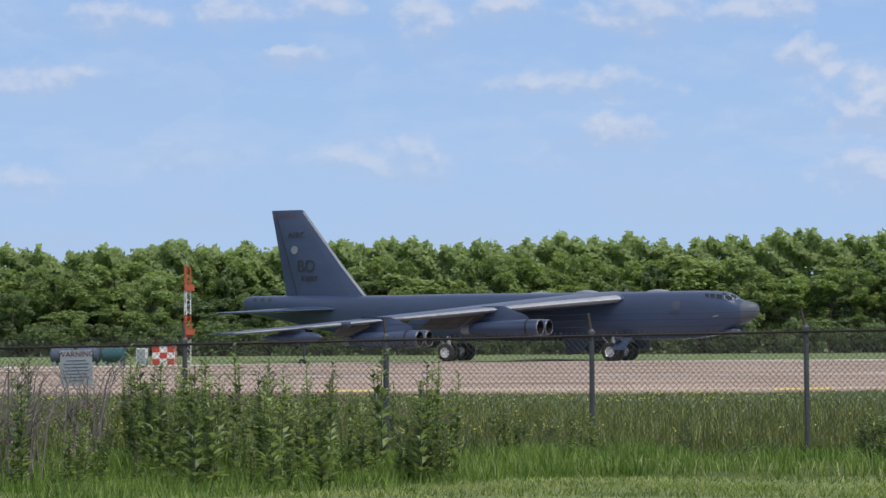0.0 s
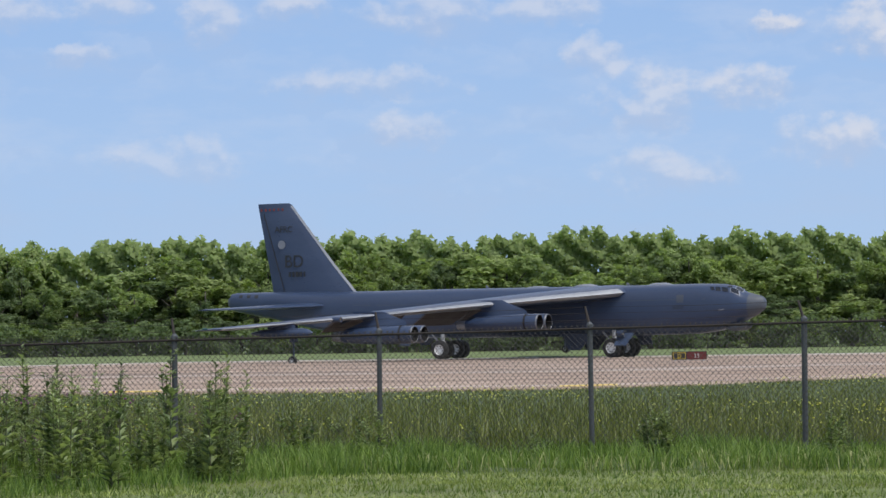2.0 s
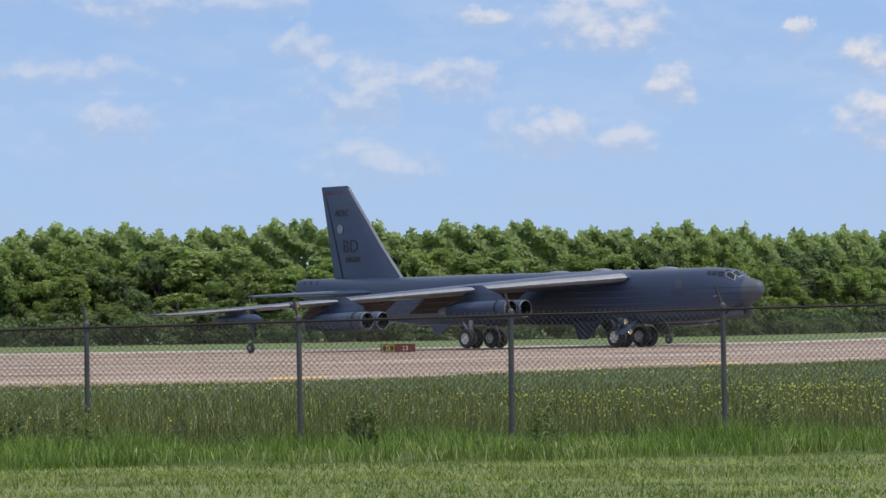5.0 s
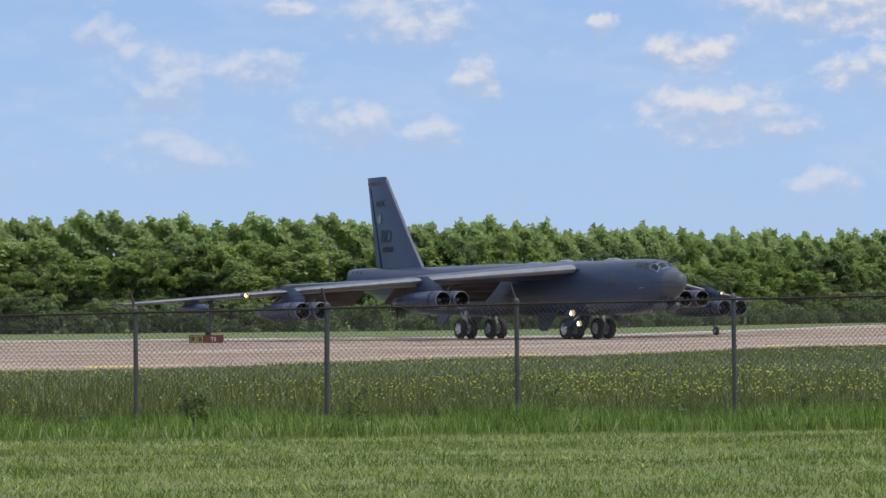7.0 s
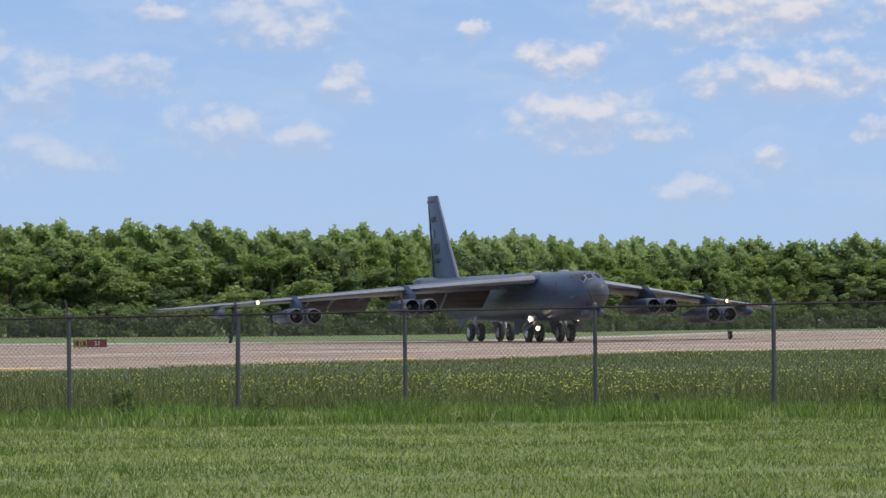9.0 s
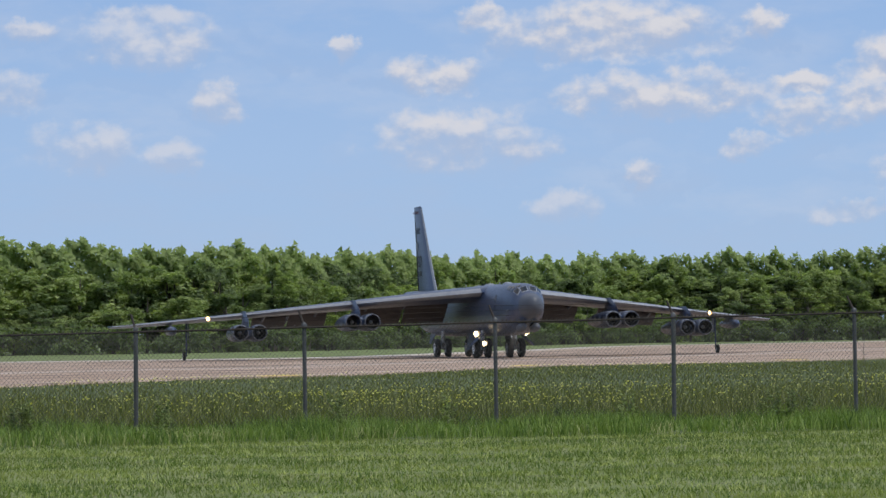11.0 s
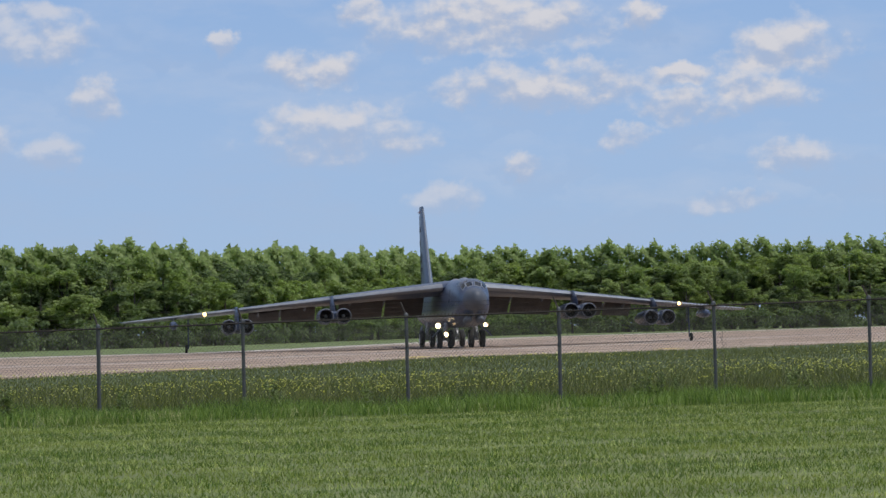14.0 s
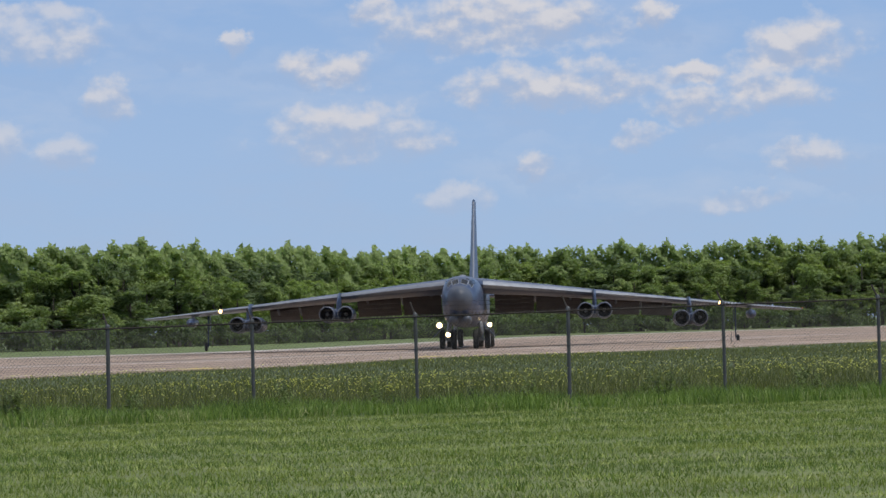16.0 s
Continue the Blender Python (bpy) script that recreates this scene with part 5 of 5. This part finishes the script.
# ---- weeds at the fence ----
def build_weed(seed, height, leaves, flower=False, label="tall leafy green thistle stalk growing by the fence"):
    r = np.random.default_rng(seed)
    weed = thing("tall_weed", label, "weed", "weeds along the fence")
    stems_v, stems_f, pts, ways = [], [], [], []

    def stem(p, q, r0):
        base = len(stems_v)
        for c, rad in ((p, r0), (q, r0 * 0.55)):
            for k in range(4):
                t = math.pi * k / 2
                stems_v.append((c[0] + rad * math.cos(t), c[1] + rad * math.sin(t), c[2]))
        for k in range(4):
            stems_f.append((base + k, base + (k + 1) % 4, base + 4 + (k + 1) % 4, base + 4 + k))

    tops = []
    for b in range(3):
        lean = r.normal(0, 0.09, 2)
        h = height * r.uniform(0.72, 1.0)
        foot = np.array([*r.normal(0, 0.06, 2), -0.05])
        top = foot + np.array([lean[0], lean[1], h])
        mid = (foot + top) / 2 + np.array([*r.normal(0, 0.02, 2), 0])
        stem(foot, mid, 0.009)
        stem(mid, top, 0.007)
        tops.append(top)
        for k in range(leaves):
            f = r.uniform(0.08, 1.0)
            p = foot + (top - foot) * f
            a = k * 2.4 + r.uniform(-0.4, 0.4)
            long = (0.22 - 0.12 * f) * r.uniform(0.7, 1.25)
            d = np.array([math.cos(a), math.sin(a), r.uniform(0.3, 1.5)])
            pts.append((p, d / np.linalg.norm(d), long))
        for k in range(3):
            f = r.uniform(0.45, 0.9)
            p = foot + (top - foot) * f
            a = r.uniform(0, 6.28)
            q = p + np.array([math.cos(a) * 0.12, math.sin(a) * 0.12, 0.2])
            stem(p, q, 0.005)
            tops.append(q)
            for j in range(5):
                t = p + (q - p) * r.uniform(0.2, 1)
                a2 = r.uniform(0, 6.28)
                pts.append((t, np.array([math.cos(a2), math.sin(a2), 0.5]) / 1.118, 0.07 * r.uniform(0.7, 1.3)))
    v, f = [], []
    for p, d, long in pts:
        side = np.cross(d, [0, 0, 1.0])
        side /= np.linalg.norm(side) + 1e-9
        droop = np.array([0, 0, -0.25 * long])
        w = long * 0.21
        base = len(v)
        v += [p, p + d * long * 0.45 + side * w, p + d * long * 0.45 - side * w, p + d * long + droop]
        f += [(base, base + 1, base + 3), (base, base + 3, base + 2)]
    tagged(part("stem", mesh_of("stem", stems_v, stems_f, WEED_STEM), weed), kind="stuff")
    tagged(part("leaves", quick_mesh("leaves", np.array(v), np.array(f), WEED_LEAF), weed), kind="stuff")
    if flower:
        bm = bmesh.new()
        for q in tops[:4]:
            bmesh.ops.create_icosphere(bm, subdivisions=1, radius=0.024, matrix=Matrix.Translation(q))
        me = bpy.data.meshes.new("flower_head")
        bm.to_mesh(me)
        bm.free()
        me.materials.append(PURPLE)
        tagged(part("flower_head", me, weed, "purple thistle heads"), kind="stuff")
    return weed


def plant_weeds():
    kinds = [build_weed(31, 1.45, 48), build_weed(32, 1.3, 34, True), build_weed(33, 1.55, 50), build_weed(34, 1.2, 32), build_weed(35, 1.4, 48, True)]
    low = [build_weed(36, 0.95, 34, False, "short leafy green weed in the long grass"), build_weed(37, 1.1, 38, False, "short leafy green weed in the long grass")]
    r = random.Random(9)
    spots = []
    for k in range(190):
        x = r.uniform(-3.6, 3.75)
        if (x < -0.2 and r.random() < 0.68) or (2.9 < x < 3.4 and r.random() < 0.6):
            continue
        y = r.uniform(-8.8, 0.9)
        spots.append((x + 0.04 * max(0.0, -y - 4.0), y, r.choice((0.65, 0.8, 0.9, 1.0, 1.1, 1.2)) * (1.0 if y > -4 else 0.9)))
    for k in range(13):
        spots.append((r.gauss(4.6, 0.22), r.uniform(-6.9, -5.2), r.uniform(0.75, 1.12)))
    first = set()
    for x, y, s in spots:
        k = r.randrange(5)
        m = pose(x, y, 0, 0, 0, r.uniform(0, 360)) @ Matrix.Diagonal((s, s, s, 1))
        if k in first:
            copy_thing(kinds[k], m)
        else:
            kinds[k].matrix_basis = m
            first.add(k)
    first = set()
    few = [(4.9, -0.6, 0.9), (5.05, -0.4, 0.8), (5.4, 0.5, 0.8), (5.9, -0.3, 1.0), (6.2, -0.2, 0.9), (10.1, -1.6, 1.0), (10.25, -1.5, 0.95), (10.0, -1.4, 0.8), (10.4, -1.7, 0.9), (7.4, 0.6, 0.7), (16.05, -0.7, 1.0), (16.15, -0.6, 0.9),
           (15.9, -1.6, 0.7), (12.9, -1.0, 0.7), (24.6, -0.8, 0.9), (24.9, -0.5, 1.0), (25.1, -0.9, 0.8), (24.4, -0.4, 0.8), (28.0, -0.6, 0.9), (28.3, -0.8, 0.8), (20.4, 0.3, 0.6), (8.4, -0.9, 0.6), (12.6, -1.3, 0.9), (12.75, -1.5, 0.8), (18.1, -0.9, 0.95), (18.2, -0.7, 0.8), (21.6, -1.2, 0.9), (21.4, -1.0, 0.75), (27.8, -1.0, 0.9), (31.2, -0.9, 0.85)]
    for i, (x, y, s) in enumerate(few):
        m = pose(x, y, 0, 0, 0, r.uniform(0, 360)) @ Matrix.Diagonal((s, s, s, 1))
        k = i % 2
        if k in first:
            copy_thing(low[k], m)
        else:
            low[k].matrix_basis = m
            first.add(k)


plant_weeds()


def build_brush():
    r = random.Random(21)
    for k in range(24):
        brush = thing("dry_brush", "tangle of bare grey dead stalks in the weeds", "brush", "dead brush by the fence", m=pose(-3.9 + k * 0.15 + r.uniform(-0.1, 0.1), r.uniform(-8.5, -0.8), 0))
        for j in range(11):
            a, h = r.uniform(0, 6.28), r.uniform(0.7, 1.6)
            d = r.uniform(0.15, 0.7)
            x0, y0 = r.uniform(-0.15, 0.15), r.uniform(-0.15, 0.15)
            along = lambda u, z: (x0 + math.cos(a) * d * u, y0 + math.sin(a) * d * u, z)
            stalk = part("stalk", tube("stalk", [along(0, -0.03), along(0.3, h * 0.5), along(0.7, h * 0.85), along(1.2, h)], [0.012, 0.010, 0.008, 0.004], DRY, 4), brush)
            for q in range(3):
                u, b = r.uniform(0.3, 0.9), r.uniform(0, 6.28)
                p = along(u, h * (0.35 + 0.62 * u))
                e = r.uniform(0.15, 0.4)
                part("twig", tube("twig", [p, (p[0] + e * math.cos(b), p[1] + e * math.sin(b), p[2] + r.uniform(-0.05, 0.3))], [0.007, 0.003], DRY, 4), stalk)


build_brush()


def build_stalk():
    stalk = thing("dead_stalk", "single thin dead weed stalk beyond the fence", "weed", m=pose(26.9, 0.9, 0))
    part("stem", tube("stem", [(0, 0, -0.03), (0.02, 0, 0.7), (-0.02, 0.02, 1.35), (0.01, 0.02, 1.62)], [0.009, 0.008, 0.006, 0.004], DRY, 5), stalk)
    for z, a in ((0.7, 0.4), (0.95, 2.9), (1.15, 0.2), (1.3, 3.3)):
        part("twig", tube("twig", [(0.0, 0.01, z), (0.09 * math.cos(a), 0.09 * math.sin(a), z + 0.12)], [0.005, 0.003], DRY, 4), stalk)


build_stalk()


# ---- what moves: the airplane along its turn, and its wheels ----
TAXI_ROWS = (
    (0, -16.06, 190.83, -21.44, 0.9),
    (0.5, -11.72, 188.52, -22.05, 0.833333),
    (1, -7.42, 187.74, -22.32, 0.766667),
    (1.5, -2.96, 187.33, -22.72, 0.7),
    (2, 1.53, 183.13, -25.17, 0.533333),
    (2.5, 5.89, 180.51, -27.77, 0.366667),
    (3, 9.99, 178.05, -30.87, 0.2),
    (3.5, 13.98, 174.63, -35.08, 0.1),
    (4, 18.09, 176.2, -38.02, 0),
    (4.5, 21.9, 174.5, -42.37, 0),
    (5, 25.28, 168.41, -47.61, 0),
    (7.5, 40.46, 161.46, -70.29, 0),
    (8, 43.34, 165.48, -74.05, 0),
    (8.5, 46.24, 172.73, -78.5, 0),
    (9, 49.15, 177.68, -81.32, 0),
    (9.5, 51, 176.83, -84.19, 0),
    (12, 56.03, 164.41, -91.82, 0.2),
    (12.5, 57.85, 167.22, -92.95, 0.3),
    (13, 60.08, 173.33, -93.7, 0.185714),
    (13.5, 61.63, 175.74, -95.2, 0.0714286),
    (14, 62.44, 174.35, -97.6, -0.0428571),
    (14.5, 61.84, 171.8, -100.03, -0.157143),
    (15, 61.09, 168.68, -101.8, -0.271429),
    (15.5, 60.32, 165.82, -103.6, -0.385714),
    (16, 60.1, 163.02, -105.44, -0.5),
)


def motions():
    walk(airplane, [(t, pose(x, y, 0.035, bank, 0, turn)) for t, x, y, turn, bank in TAXI_ROWS])
    at = lambda t, k: float(np.interp(t, [r[0] for r in TAXI_ROWS], [r[k] for r in TAXI_ROWS]))
    run, roll = 0.0, [0.0]
    steps = [i * 0.1 for i in range(161)]
    for a, b in zip(steps, steps[1:]):
        h = radians((at(a, 3) + at(b, 3)) / 2)
        run += (at(b, 1) - at(a, 1)) * math.cos(h) + (at(b, 2) - at(a, 2)) * math.sin(h)
        roll.append(run)
    for ob, x, y, r in WHEELS:
        # small wheels would spin past what the keys can hold: key them at their slowest true step
        limit = radians(80)
        ang, rows = 0.0, [(0.0, pose(x, y, r))]
        for i in range(1, len(steps)):
            ang += max(-limit, min(limit, (roll[i] - roll[i - 1]) / r))
            rows.append((steps[i], pose(x, y, r, 0, math.degrees(ang), 0)))
        walk(ob, rows)


motions()
